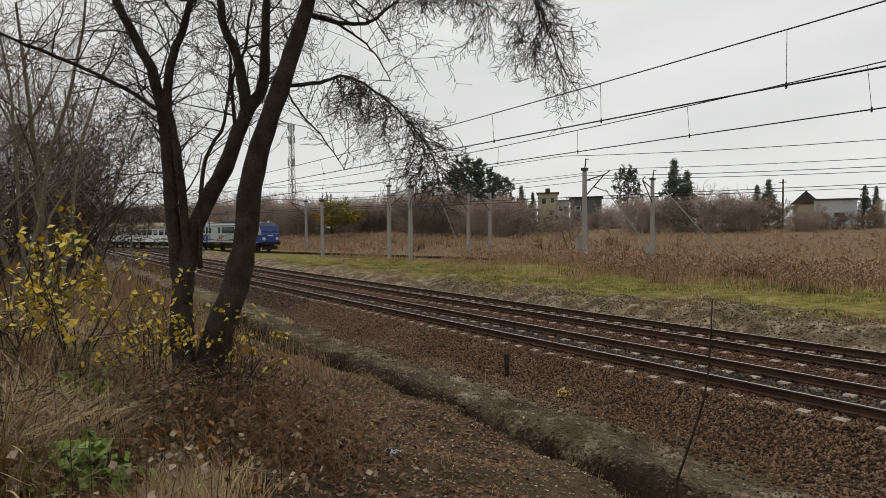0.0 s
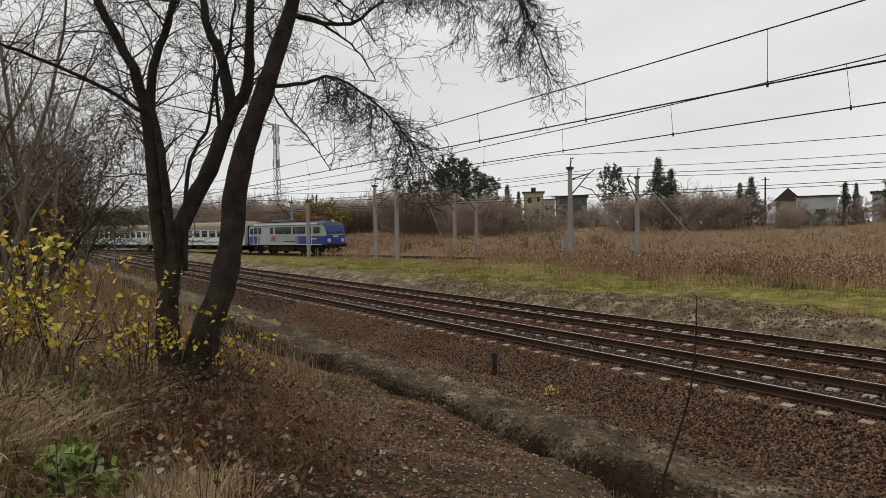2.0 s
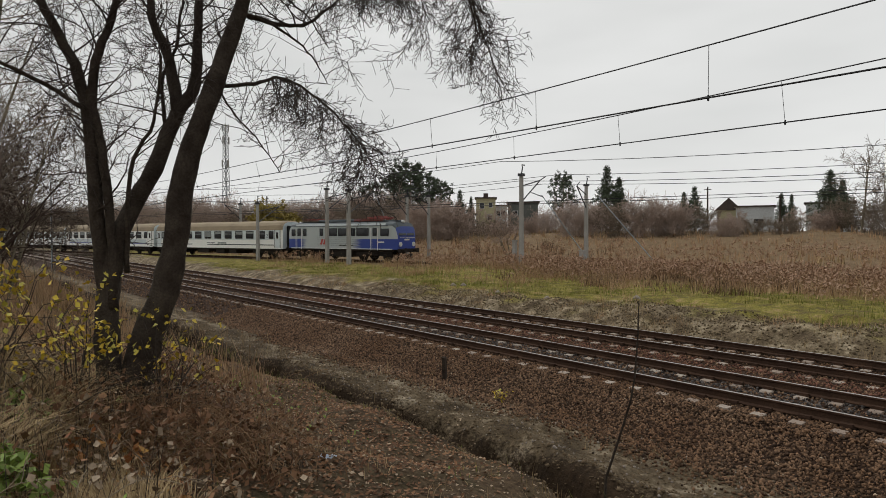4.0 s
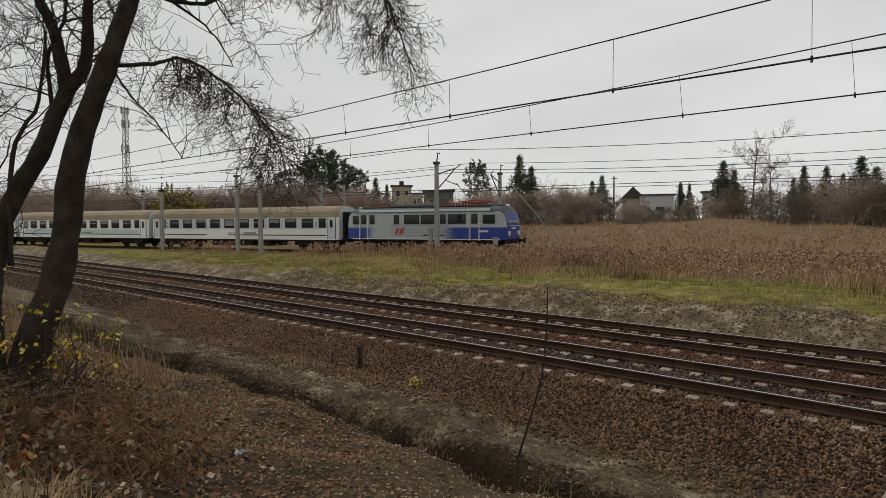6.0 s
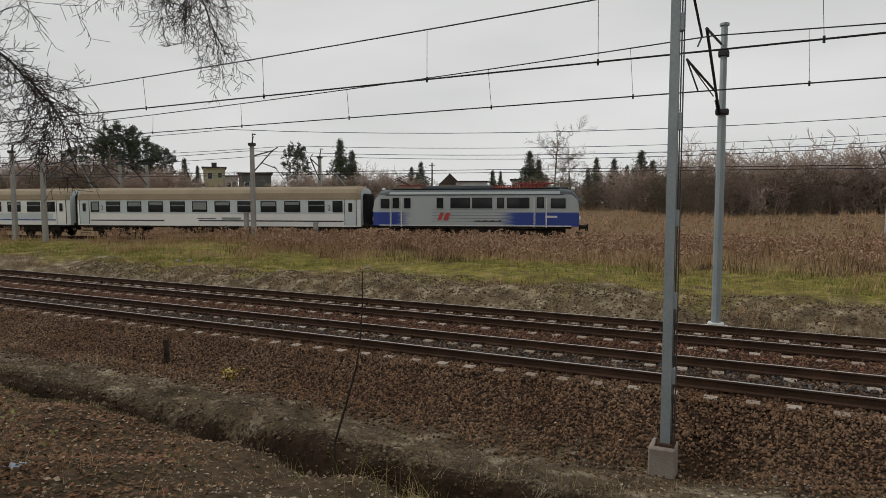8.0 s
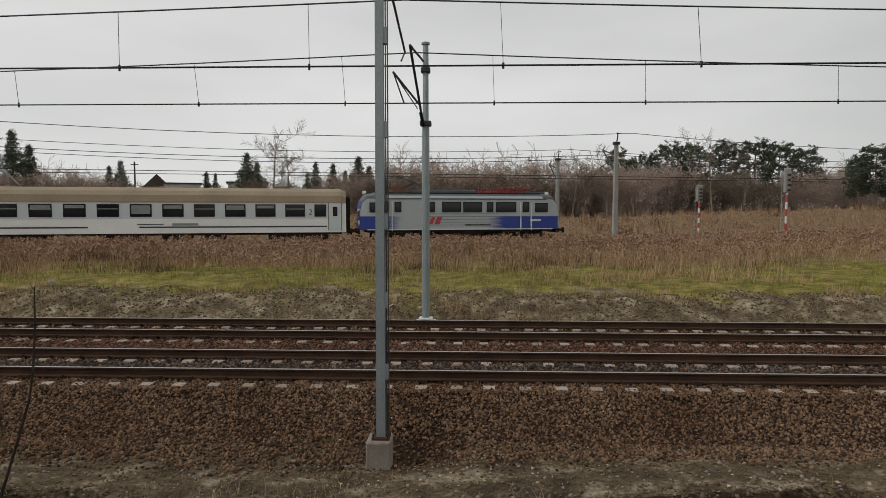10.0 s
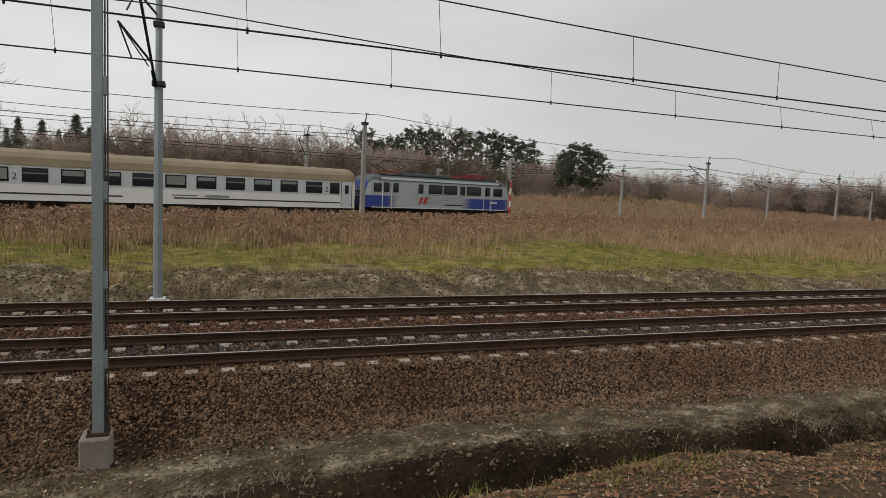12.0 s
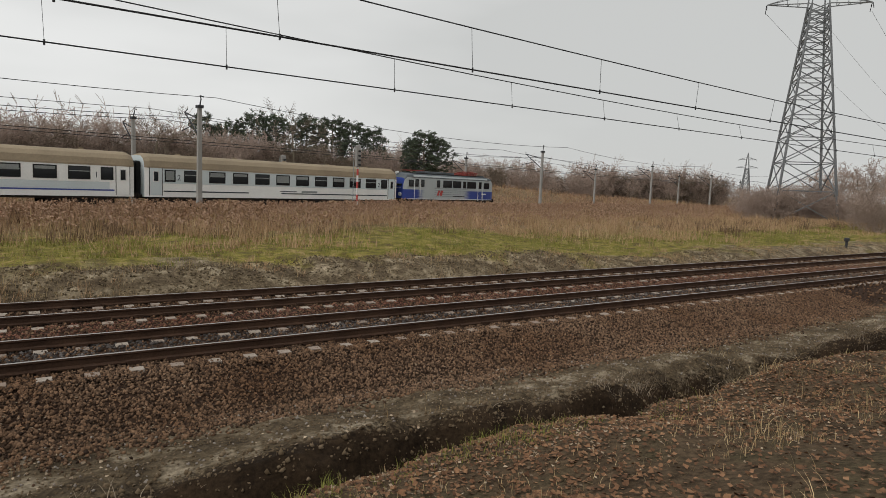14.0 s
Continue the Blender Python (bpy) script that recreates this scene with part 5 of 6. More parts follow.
def pine(h, w):
    o = empty("pine_tree")
    tagged(o, "dark green pine with an uneven clumped crown", "tree", "evergreens beyond the railway")
    s = Shape().tube([(0, 0, -0.2), (0.1, 0, h * 0.35), (-0.05, 0.1, h * 0.7), (0, 0, h * 0.95)], [0.02 * h, 0.016 * h, 0.01 * h, 0.004 * h], 8)
    s.ob("trunk", GREYBARK, o)
    segs, pts = [], []
    for i in range(46):
        z = h * (0.22 + 0.74 * (i / 45))
        reach = w * (0.35 + 0.65 * math.sin(math.pi * (0.18 + 0.74 * i / 45))) * rng.uniform(0.55, 1.1)
        a = i * 2.4 + rng.uniform(-0.4, 0.4)
        p = np.array([0, 0, z])
        for q in range(5):
            nxt = p + np.array([math.cos(a), math.sin(a), rng.uniform(0.05, 0.45)]) * reach / 5
            segs.append((*p, *nxt, 0.05, 0.04))
            p = nxt
            if q > 1:
                for _ in range(3):
                    pts.append(p + rng.normal(0, 0.28, 3)) if rng.uniform() < 0.7 else None
        a += 0.1
    b = new("bough_whorl", soup("bough_whorl", *prisms(segs), TWIG))
    b.parent = o
    c = new("crown", soup("crown", *needle_crown(pts, h * 0.036, 26), HAZEPINE))
    c.parent = o
    return o


def fir(h, w):
    o = empty("spruce_tree")
    tagged(o, "dark green pointed spruce", "tree", "evergreens beyond the railway")
    Shape().tube([(0, 0, -0.2), (0, 0, h)], [0.018 * h, 0.003 * h], 7).ob("trunk", BARK, o)
    segs, pts = [], []
    for i in range(70):
        k = i / 69
        z = h * (0.1 + 0.88 * k ** 0.9)
        reach = w * 1.25 * (1 - k) * rng.uniform(0.45, 1.15) + 0.1
        a = i * 2.4 + rng.uniform(-0.3, 0.3)
        p = np.array([0, 0, z])
        for q in range(4):
            nxt = p + np.array([math.cos(a), math.sin(a), 0.15 - 0.18 * q]) * reach / 4
            segs.append((*p, *nxt, 0.03, 0.02))
            p = nxt
            pts.append(p + rng.normal(0, 0.08, 3))
            pts.append(p + rng.normal(0, 0.15, 3))
    b = new("bough_whorl", soup("bough_whorl", *prisms(segs), TWIG))
    b.parent = o
    low = [q for q in pts if q[2] < 0.72 * h]
    v0, f0 = needle_crown(low, h * 0.036, 16)
    v1, f1 = needle_crown([q for q in pts if q[2] >= 0.72 * h], h * 0.028, 9)
    c = new("crown", soup("crown", np.concatenate([v0, v1]), np.concatenate([f0, f1 + len(v0)]), HAZEPINE))
    c.parent = o
    return o


PINE_H, FIR_H = 9.0, 8.0
P0, P1, F0 = pine(PINE_H, 3.0), pine(PINE_H, 2.3), fir(FIR_H, 2.3)


def evergreen(kind, h0, az, r, el, wide=1.0, first=False):
    r = r + 14
    x, y = at_bearing(az, r)
    sc = (EYE_Z + r * math.tan(radians(el)) - gz(x, y)) / h0
    c = kind if first else copy_thing(kind, Matrix())
    c.matrix_basis = pose(x, y, gz(x, y), 0, 0, rng.uniform(0, 360)) @ Matrix.Diagonal((sc * wide, sc * wide, sc, 1))


evergreen(P1, PINE_H, 50.6, 96, 4.6, 1.0, True), evergreen(P0, PINE_H, 53.4, 98, 6.3, 1.0, True), evergreen(F0, FIR_H, 35.95, 96, 5.7, 1.0, True)
for az, r, el, wd in ((54.6, 97, 5.4, 1.0), (52.4, 99, 5.3, 1.0), (39.7, 96, 5.1, 0.8), (-13.4, 96, 4.9, 0.8), (-16.0, 99, 4.5, 0.9), (-17.8, 98, 5.3, 1.0), (-19.5, 97, 5.3, 1.0), (-22.0, 99, 5.4, 1.1), (-24.2, 98, 5.3, 1.1), (-26.0, 98, 5.1, 1.0), (-27.8, 100, 4.6, 1.0), (-32.4, 92, 4.6, 1.25), (-33.6, 93, 4.0, 1.2), (-31.2, 93, 3.9, 1.0), (56.8, 105, 4.4, 0.9), (-14.6, 96, 4.2, 0.8)):
    evergreen(P0 if rng.uniform() < 0.5 else P1, PINE_H, az, r, el, wd)
for az, r, el, wd in ((34.9, 97, 4.7, 1.1), (28.75, 105, 3.75, 1.0), (29.6, 106, 3.3, 1.0), (19.0, 92, 4.65, 1.25), (18.2, 94, 3.9, 1.1), (13.2, 92, 4.0, 0.9), (11.7, 93, 3.9, 1.0), (10.6, 92, 3.3, 0.8), (9.45, 90, 4.5, 1.2), (8.5, 92, 3.7, 1.1), (2.4, 90, 3.5, 0.9), (21.6, 110, 2.9, 0.8), (57.6, 120, 3.9, 1.0), (48.9, 105, 3.8, 0.9), (47.9, 118, 3.2, 0.8), (-52.5, 190, 1.6, 0.9), (13.9, 93, 3.1, 0.9), (7.2, 95, 3.0, 1.0), (22.3, 112, 3.0, 0.9)):
    evergreen(F0, FIR_H, az, r, el, wd)


def leaf_bush(name, label, group, x, y, h, w, n_stem, n_leaf, size, leafmat, twigmat, sink=0.05):
    o = empty(name, pose(x, y, gz(x, y) - sink))
    tagged(o, label, "shrub", group)
    segs, tips = [], []
    for i in range(n_stem):
        a = rng.uniform(0, 6.28)
        d = (math.cos(a) * w / h, math.sin(a) * w / h, 1.0)
        grow(segs, (rng.normal(0, 0.05), rng.normal(0, 0.05), 0), d, h * rng.uniform(0.6, 1.0), 0.012, 1, 0.03, 0.25, 4, 0.5, 0.003, 5, tips)
    t = new("stem_cluster", soup("stem_cluster", *prisms(segs), twigmat))
    t.parent = o
    t["kind"] = "stuff"
    ends = np.array([s[3:6] for s in segs if s[5] > 0.42 * h])
    c = ends[rng.integers(0, len(ends), n_leaf)] + rng.normal(0, size * 0.7, (n_leaf, 3))
    v, f = leaves(c, size, flat=False)
    q = new("foliage", soup("foliage", v, f, leafmat))
    q.parent = o
    q["kind"] = "stuff"
    return o


def leaves(c, size, flat=True, lift=0.01):
    """Folded pointed leaves: two triangles each, hinged on the midrib."""
    n = len(c)
    a = rng.uniform(0, 6.28, n)
    t = rng.normal(0, 0.25 if flat else 0.9, n)
    d = np.stack([np.cos(a) * np.cos(t), np.sin(a) * np.cos(t), np.sin(t)], -1)
    s = np.stack([-np.sin(a), np.cos(a), rng.normal(0, 0.3 if flat else 0.7, n)], -1)
    s /= np.linalg.norm(s, axis=1)[:, None]
    u = np.cross(d, s)
    L = size * rng.uniform(0.6, 1.25, (n, 1))
    W = L * rng.uniform(0.35, 0.6, (n, 1))
    curl = rng.uniform(0.05, 0.5, (n, 1)) * W
    b = c - d * L * 0.5
    e = c + d * L * 0.5
    v = np.stack([b, c + s * W + u * curl, e, c - s * W + u * curl], 1).reshape(-1, 3)
    k = 4 * np.arange(n)[:, None]
    return v, np.concatenate([np.concatenate([k, k + 1, k + 2], 1), np.concatenate([k, k + 2, k + 3], 1)])


leaf_bush("yellow_tree", "round tree with olive-yellow autumn leaves", "", *at_bearing(65.2, 110), 6.0, 3.2, 26, 5200, 0.42, OLIVECROWN, HAZETWIG)
leaf_bush("yellow_shrub", "thin shrub with bright yellow autumn leaves", "yellow shrubs on the bank", -7.55, 0.45, 1.7, 0.4, 9, 330, 0.075, YELLOWLEAF, TWIG)
leaf_bush("yellow_shrub", "thin shrub with bright yellow autumn leaves", "yellow shrubs on the bank", -8.0, 0.05, 1.7, 0.35, 7, 230, 0.075, YELLOWLEAF, TWIG)
leaf_bush("yellow_shrub", "low yellow-green shoots at the tree's foot", "yellow shrubs on the bank", -7.2, 1.2, 1.5, 0.3, 11, 300, 0.06, YELLOWLEAF, TWIG)
leaf_bush("yellow_shrub", "low yellow-green shoots at the tree's foot", "yellow shrubs on the bank", -7.2, 1.95, 1.2, 0.25, 8, 130, 0.06, YELLOWLEAF, TWIG)
leaf_bush("green_shrub", "low green leafy weed in dry grass", "green weeds on the bank", -5.0, 0.3, 0.34, 0.35, 14, 260, 0.095, GREENLEAF, TWIG)
leaf_bush("green_shrub", "low green leafy weed in dry grass", "green weeds on the bank", -6.7, 0.6, 0.4, 0.35, 10, 120, 0.08, GREENLEAF, TWIG)
leaf_bush("orange_shrub", "small plant with orange leaves", "orange plants on the bank", -5.55, 1.05, 0.3, 0.2, 5, 40, 0.07, ORANGELEAF, TWIG)
leaf_bush("orange_shrub", "small plant with orange leaves", "orange plants on the bank", -5.3, 1.3, 0.25, 0.2, 5, 34, 0.07, ORANGELEAF, TWIG)
leaf_bush("yellow_weed", "small yellow weed on the ballast slope", "", -9.25, 9.0, 0.3, 0.2, 5, 40, 0.06, YELLOWLEAF, TWIG)


# ---- buildings, towers and the pylon in the distance ----
def house(name, label, az0, az1, el_roof, r, wall, roof="flat", depth=7.0, windows=(), chimney=False):
    """A house whose long side faces the railway, between two bearings."""
    x0, y0 = at_bearing(az0, r)
    x1, y1 = at_bearing(az1, r)
    cx, cy = (x0 + x1) / 2, (y0 + y1) / 2
    w = math.hypot(x1 - x0, y1 - y0)
    turn = math.degrees(math.atan2(y1 - y0, x1 - x0))
    foot = gz(cx, cy) - 0.4
    top = EYE_Z + r * math.tan(radians(el_roof)) - foot
    o = empty(name, pose(cx, cy, foot, 0, 0, turn))
    tagged(o, label, "house", "houses beyond the railway")
    wall_top = top if roof == "flat" else top * 0.68
    Shape().box(-w / 2, w / 2, 0, depth, 0, wall_top).ob("wall", wall, o)
    if roof == "flat":
        Shape().box(-w / 2 - 0.3, w / 2 + 0.3, -0.3, depth + 0.3, wall_top, wall_top + 0.25).ob("roof", ROOFTILE, o, "dark flat roof with an overhang")
    else:
        a, b, h = w / 2 + 0.4, depth + 0.4, top
        Shape().add([(-a, -0.4, wall_top), (a, -0.4, wall_top), (a, b, wall_top), (-a, b, wall_top), (0, -0.4, h), (0, b, h)],
                    [(0, 1, 4), (2, 3, 5), (1, 2, 5, 4), (3, 0, 4, 5), (3, 2, 1, 0)]).ob("roof", ROOFTILE, o, "dark pitched roof")
    for fx, fz, fw, fh in windows:
        f = Shape()
        x, z = -w / 2 + fx * w, fz * wall_top
        f.box(x - fw / 2 - 0.08, x + fw / 2 + 0.08, -0.05, 0.0, z - fh / 2 - 0.08, z + fh / 2 + 0.08)
        win = f.ob("window", WHITE, o)
        Shape().box(x - fw / 2, x + fw / 2, -0.07, -0.05, z - fh / 2, z + fh / 2).ob("pane", GLASS, win)
    if chimney:
        Shape().box(-0.5, 0.5, 2, 3, top, top + 1.2).ob("chimney", ROOFTILE, o)
    return o


house("yellow_house", "tall pale yellow house with a flat roof and chimney", 47.45, 45.7, 3.05, 135, WALLYELLOW, windows=((0.3, 0.8, 0.9, 1.1), (0.7, 0.5, 0.9, 1.1), (0.75, 0.82, 0.7, 0.9)), chimney=True)
house("white_house", "small white house beside a yellow one", 45.75, 44.7, 2.35, 138, WALLWHITE, windows=((0.3, 0.75, 0.8, 1.0), (0.7, 0.75, 0.8, 1.0)))
house("grey_shed", "long grey-green shed with a flat roof", 44.6, 41.9, 2.6, 120, WALLGREY, windows=((0.25, 0.7, 0.8, 0.7),))
house("gabled_house", "house with a brown pitched roof", 27.0, 25.3, 2.75, 128, WALLYELLOW, "gable", 8, windows=((0.5, 0.55, 1.0, 1.0),))
house("white_building", "low white flat-roofed building", 25.6, 22.8, 1.95, 118, WALLWHITE, windows=((0.6, 0.5, 1.4, 0.7),))
house("white_building", "low white flat-roofed building behind bare shrubs", 20.6, 17.4, 2.1, 112, WALLWHITE, windows=((0.3, 0.55, 1.2, 0.6),))
house("gabled_house", "house with a brown pitched roof", 64.2, 62.8, 1.9, 140, WALLYELLOW, "gable", 8)
house("gabled_house", "house with a brown pitched roof", 58.9, 57.6, 1.8, 120, WALLWHITE, "gable", 8)


def lattice(o, half0, half1, h, panels, leg_r, brace_r, material, name="lattice"):
    """A tapered square lattice: four legs, crossed braces on each face."""
    c = lambda k, i: ((half0 + (half1 - half0) * k) * (1, 1, -1, -1)[i % 4], (half0 + (half1 - half0) * k) * (1, -1, -1, 1)[i % 4], h * k)
    for i in range(4):
        Shape().tube([c(0, i), c(1, i)], [leg_r, leg_r * 0.7], 5).ob("leg", material, o)
    ks = [0]
    step = 1.0
    while len(ks) <= panels:
        ks.append(ks[-1] + step)
        step *= 0.88
    ks = [k / ks[-1] for k in ks]
    for i in range(4):
        s = Shape()
        for a, b in zip(ks, ks[1:]):
            s.tube([c(a, i), c(b, i + 1)], brace_r, 4), s.tube([c(a, i + 1), c(b, i)], brace_r, 4)
            if a > 0:
                s.tube([c(a, i), c(a, i + 1)], brace_r, 4)
        s.ob("bracing", material, o)


def build_pylon(az, r, h, half0, half1, arm_z, arm, scale=1.0, full=True):
    x, y = at_bearing(az, r)
    o = empty("power_pylon", pose(x, y, gz(x, y) - 0.1, 0, 0, az + 14))
    tagged(o, "grey steel lattice power pylon", "power pylon", "power pylons")
    lattice(o, half0, half1, arm_z, 13 if full else 6, 0.17 * scale, 0.075 * scale, PYLONSTEEL)
    for z, ln in ((arm_z, arm), (arm_z + h * 0.16, arm * 0.8)):
        for e in (-1, 1):
            s = Shape()
            tip = (e * ln, 0, z + 0.2)
            for q in (-1, 1):
                s.tube([(e * half1, q * half1, z), tip], 0.07 * scale, 4)
                s.tube([(e * half1, q * half1, z + 1.5), tip], 0.06 * scale, 4)
            for k in (0.25, 0.5, 0.75):
                a = half1 + (ln - half1) * k
                s.tube([(e * a, half1 * (1 - k), z + 0.05), (e * a, -half1 * (1 - k), z + 0.05)], 0.04 * scale, 4)
                s.tube([(e * a, half1 * (1 - k), z + 0.05), (e * a, half1 * (1 - k), z + 1.5 - 1.3 * k)], 0.04 * scale, 4)
            s.ob("cross_arm", PYLONSTEEL, o)
            for q in (-0.5, 0.5):
                s = Shape()
                insulator(s, (e * ln, q * 0.3, z + 0.15), (e * ln + 0.2 * q, q * 1.8, z - 0.7))
                i = s.ob("insulator", DARKSTEEL, o, "dark insulator string")
                i.scale = (1, 1, 1)
    top = Shape()
    for i in range(4):
        a = (half1 * (1, 1, -1, -1)[i], half1 * (1, -1, -1, 1)[i])
        top.tube([(*a, arm_z), (a[0] * 0.7, a[1] * 0.7, arm_z + h * 0.16), (0, 0, arm_z + h * 0.3)], 0.09 * scale, 4)
    top.ob("peak", PYLONSTEEL, o)
    return o


build_pylon(-63.5, 92, 36, 3.5, 0.95, 26.6, 5.8)
build_pylon(-59.6, 480, 34, 3.0, 1.0, 22, 7.0, 2.2, False)
# conductors strung away from the pylon
PYLON_X, PYLON_Y = at_bearing(-63.5, 92)
for e in (-1, 1):
    for dz, k in ((25.8, 5.8), (31.6, 4.6)):
        a = radians(-63.5 + 14)
        sx, sy = PYLON_X + e * k * math.cos(a), PYLON_Y + e * k * math.sin(a)
        dx, dy = at_bearing(-78.0, 320)
        pts = [(sx + dx * q / 20, sy + dy * q / 20, dz + 9 * ((q / 10 - 1) ** 2 - 1)) for q in range(21)]
        wire("conductor", pts, 0.018, "thin sagging power conductor", "pylon conductors")


def build_cell_tower():
    x, y = at_bearing(69.35, 260)
    o = empty("cell_tower", pose(x, y, gz(x, y), 0, 0, 30))
    tagged(o, "slim lattice radio mast with antennas", "radio mast")
    lattice(o, 1.15, 0.6, 42, 16, 0.12, 0.06, PYLONSTEEL)
    for z in (41, 36, 27):
        for k in range(3):
            a = k * 2.1 + z
            Shape().box(math.cos(a) * 1.3 - 0.2, math.cos(a) * 1.3 + 0.2, math.sin(a) * 1.3 - 0.2, math.sin(a) * 1.3 + 0.2, z - 1.4, z + 1.4, bevel=0.05).ob("antenna_panel", MASTCON, o)
    Shape().tube([(0, 0, 42), (0, 0, 46)], 0.06, 5).ob("lightning_rod", PYLONSTEEL, o)


build_cell_tower()


def telegraph_pole(az, r, el):
    x, y = at_bearing(az, r)
    z = gz(x, y)
    o = empty("utility_pole", pose(x, y, z))
    tagged(o, "plain dark wooden utility pole", "utility pole", "utility poles")
    h = EYE_Z + r * math.tan(radians(el)) - z
    Shape().tube([(0, 0, -0.3), (0, 0, h)], [0.16, 0.11], 8).ob("pole", BARK, o)
    Shape().box(-0.6, 0.6, -0.05, 0.05, h - 0.5, h - 0.38).ob("cross_arm", BARK, o)


telegraph_pole(27.75, 110, 3.7)
telegraph_pole(66.0, 120, 3.2)
telegraph_pole(22.4, 115, 2.9)


def relay_box(az, v, h):
    x, y = by_line(az, v)
    o = empty("relay_cabinet", pose(x, y, gz(x, y), 0, 0, 14.75))
    tagged(o, "pale grey trackside cabinet beside a mast", "cabinet", "trackside cabinets")
    Shape().box(-0.15, 0.15, -0.14, 0.14, 0, h, bevel=0.03).ob("body", MASTCON, o)
    Shape().box(-0.18, 0.18, -0.17, 0.17, h, h + 0.05).ob("lid", MASTCON, o)


relay_box(44.0, -3.2, 2.2)
relay_box(38.1, -2.9, 1.5)


# ---- small things near the tracks ----
def tall_stick():
    x, y = -4.52, 6.12
    z0 = gz(x, y)
    o = empty("dry_stalk", pose(x, y, z0))
    tagged(o, "tall thin dark dry stalk standing in the ditch", "stalk")
    Shape().tube([(0, 0, -0.05), (0.05, 0, 0.02 - z0), (0.25, 0, 0.6 - z0), (0.38, 0, 1.0 - z0), (0.43, 0, 1.28 - z0), (0.47, 0, 1.75 - z0), (0.48, 0, 2.13 - z0)], [0.016, 0.015, 0.014, 0.012, 0.011, 0.009, 0.005], 6).ob("stem", BARK, o)
    segs = []
    for k in range(26):
        z = rng.uniform(1.33, 2.1) - z0
        t = (0.47, 0, z)
        d = rng.normal(0, 1, 3)
        segs.append((*t, t[0] + d[0] * 0.025, t[1] + d[1] * 0.025, t[2] + abs(d[2]) * 0.03, 0.004, 0.002))
    b = new("burrs", soup("burrs", *prisms(segs), BARK))
    b.parent = o


tall_stick()


def stub(x, y):
    o = empty("marker_stub", pose(x, y, gz(x, y) - 0.1, 3, 0, 20))
    tagged(o, "short weathered wooden post on the ballast slope", "post")
    Shape().box(-0.045, 0.045, -0.045, 0.045, 0, 0.62, bevel=0.008).ob("post", BARK, o)


stub(-11.3, 9.35)


def litter_bag(x, y):
    o = empty("plastic_litter", pose(x, y, gz(x, y) + 0.02, 0, 0, 30))
    tagged(o, "crumpled pale blue and white plastic wrapper", "litter")
    n = 9
    v, f = [], []
    for i in range(n):
        for j in range(6):
            v.append((i * 0.022 - 0.09, j * 0.018 - 0.045 + rng.normal(0, 0.006), abs(rng.normal(0, 0.018)) + 0.012 * math.sin(i)))
    for i in range(n - 1):
        for j in range(5):
            f.append((i * 6 + j, i * 6 + j + 1, (i + 1) * 6 + j + 1, (i + 1) * 6 + j))
    s = Shape().add(v, f)
    w = s.ob("wrapper", PLASTIC, o)
    m = w.modifiers.new("thickness", 'SOLIDIFY')
    m.thickness = 0.002


litter_bag(-5.65, 3.13)


def track_post(x, y):
    o = empty("track_marker", pose(x, y, gz(x, y)))
    tagged(o, "short dark trackside marker post", "post")
    Shape().tube([(0, 0, -0.1), (0, 0, 0.35)], 0.08, 8).box(-0.2, 0.2, -0.1, 0.1, 0.35, 0.6, bevel=0.04).ob("head", DARKSTEEL, o)


track_post(45.0, 19.2)


def clods(n, xs, ys, size, material, name, label):
    for _ in range(n):
        x, y = rng.uniform(*xs), rng.uniform(*ys)
        s = Shape()
        rings = []
        for k, q in enumerate((0.3, 0.9, 1.0, 0.75, 0.3)):
            rings.append([(math.cos(a) * size * q * rng.uniform(0.8, 1.2), math.sin(a) * size * q * rng.uniform(0.7, 1.1), size * (k - 1.5) * 0.32) for a in np.linspace(0, 6.28, 8)[:-1]])
        s.rings(rings)
        o = s.ob(name, material)
        o.matrix_world = pose(x, y, gz(x, y), 0, 0, rng.uniform(0, 360))
        tagged(o, label, "stone", "stones on the verge")


clods(5, (-30, -14), (20.2, 22.5), 0.17, CONCRETE, "stone", "pale stone lying on the grass verge")


# ---- blades, weeds and fallen leaves ----
def blades(x, y, h, w, bend, parts=1, clump=0):
    """Tapered blades that lean by chance; more parts give an arch."""
    n = len(x)
    z = ground(x, y) - 0.02
    a = rng.uniform(0, 6.28, n)
    if clump:
        a = np.sin(x * 1.7) * 2.2 + np.cos(y * 2.1) * 1.8 + rng.normal(0, 0.55, n)
    d = np.stack([np.cos(a), np.sin(a), 0 * a], -1)
    s = np.stack([-np.sin(a), np.cos(a), 0 * a], -1)
    base = np.stack([x, y, z], -1)
    b = bend * rng.uniform(0.1, 1.0, n)
    rows = []
    for i in range(parts + 1):
        t = i / parts
        c = base + d * (b * h * t ** 1.6)[:, None]
        c[:, 2] += h * (t - (0.55 * (b / (bend + 1e-6)) * t * t if bend > 0.7 else 0))
        k = (w * (1 - t) + 0.0008)[:, None] * 0.5
        rows += [c - s * k, c + s * k]
    v = np.stack(rows, 1).reshape(-1, 3)
    q = (2 * parts + 2) * np.arange(n)[:, None]
    f = np.concatenate([np.concatenate([q + 2 * i, q + 2 * i + 1, q + 2 * i + 3, q + 2 * i + 2], 1) for i in range(parts)])
    return v, f


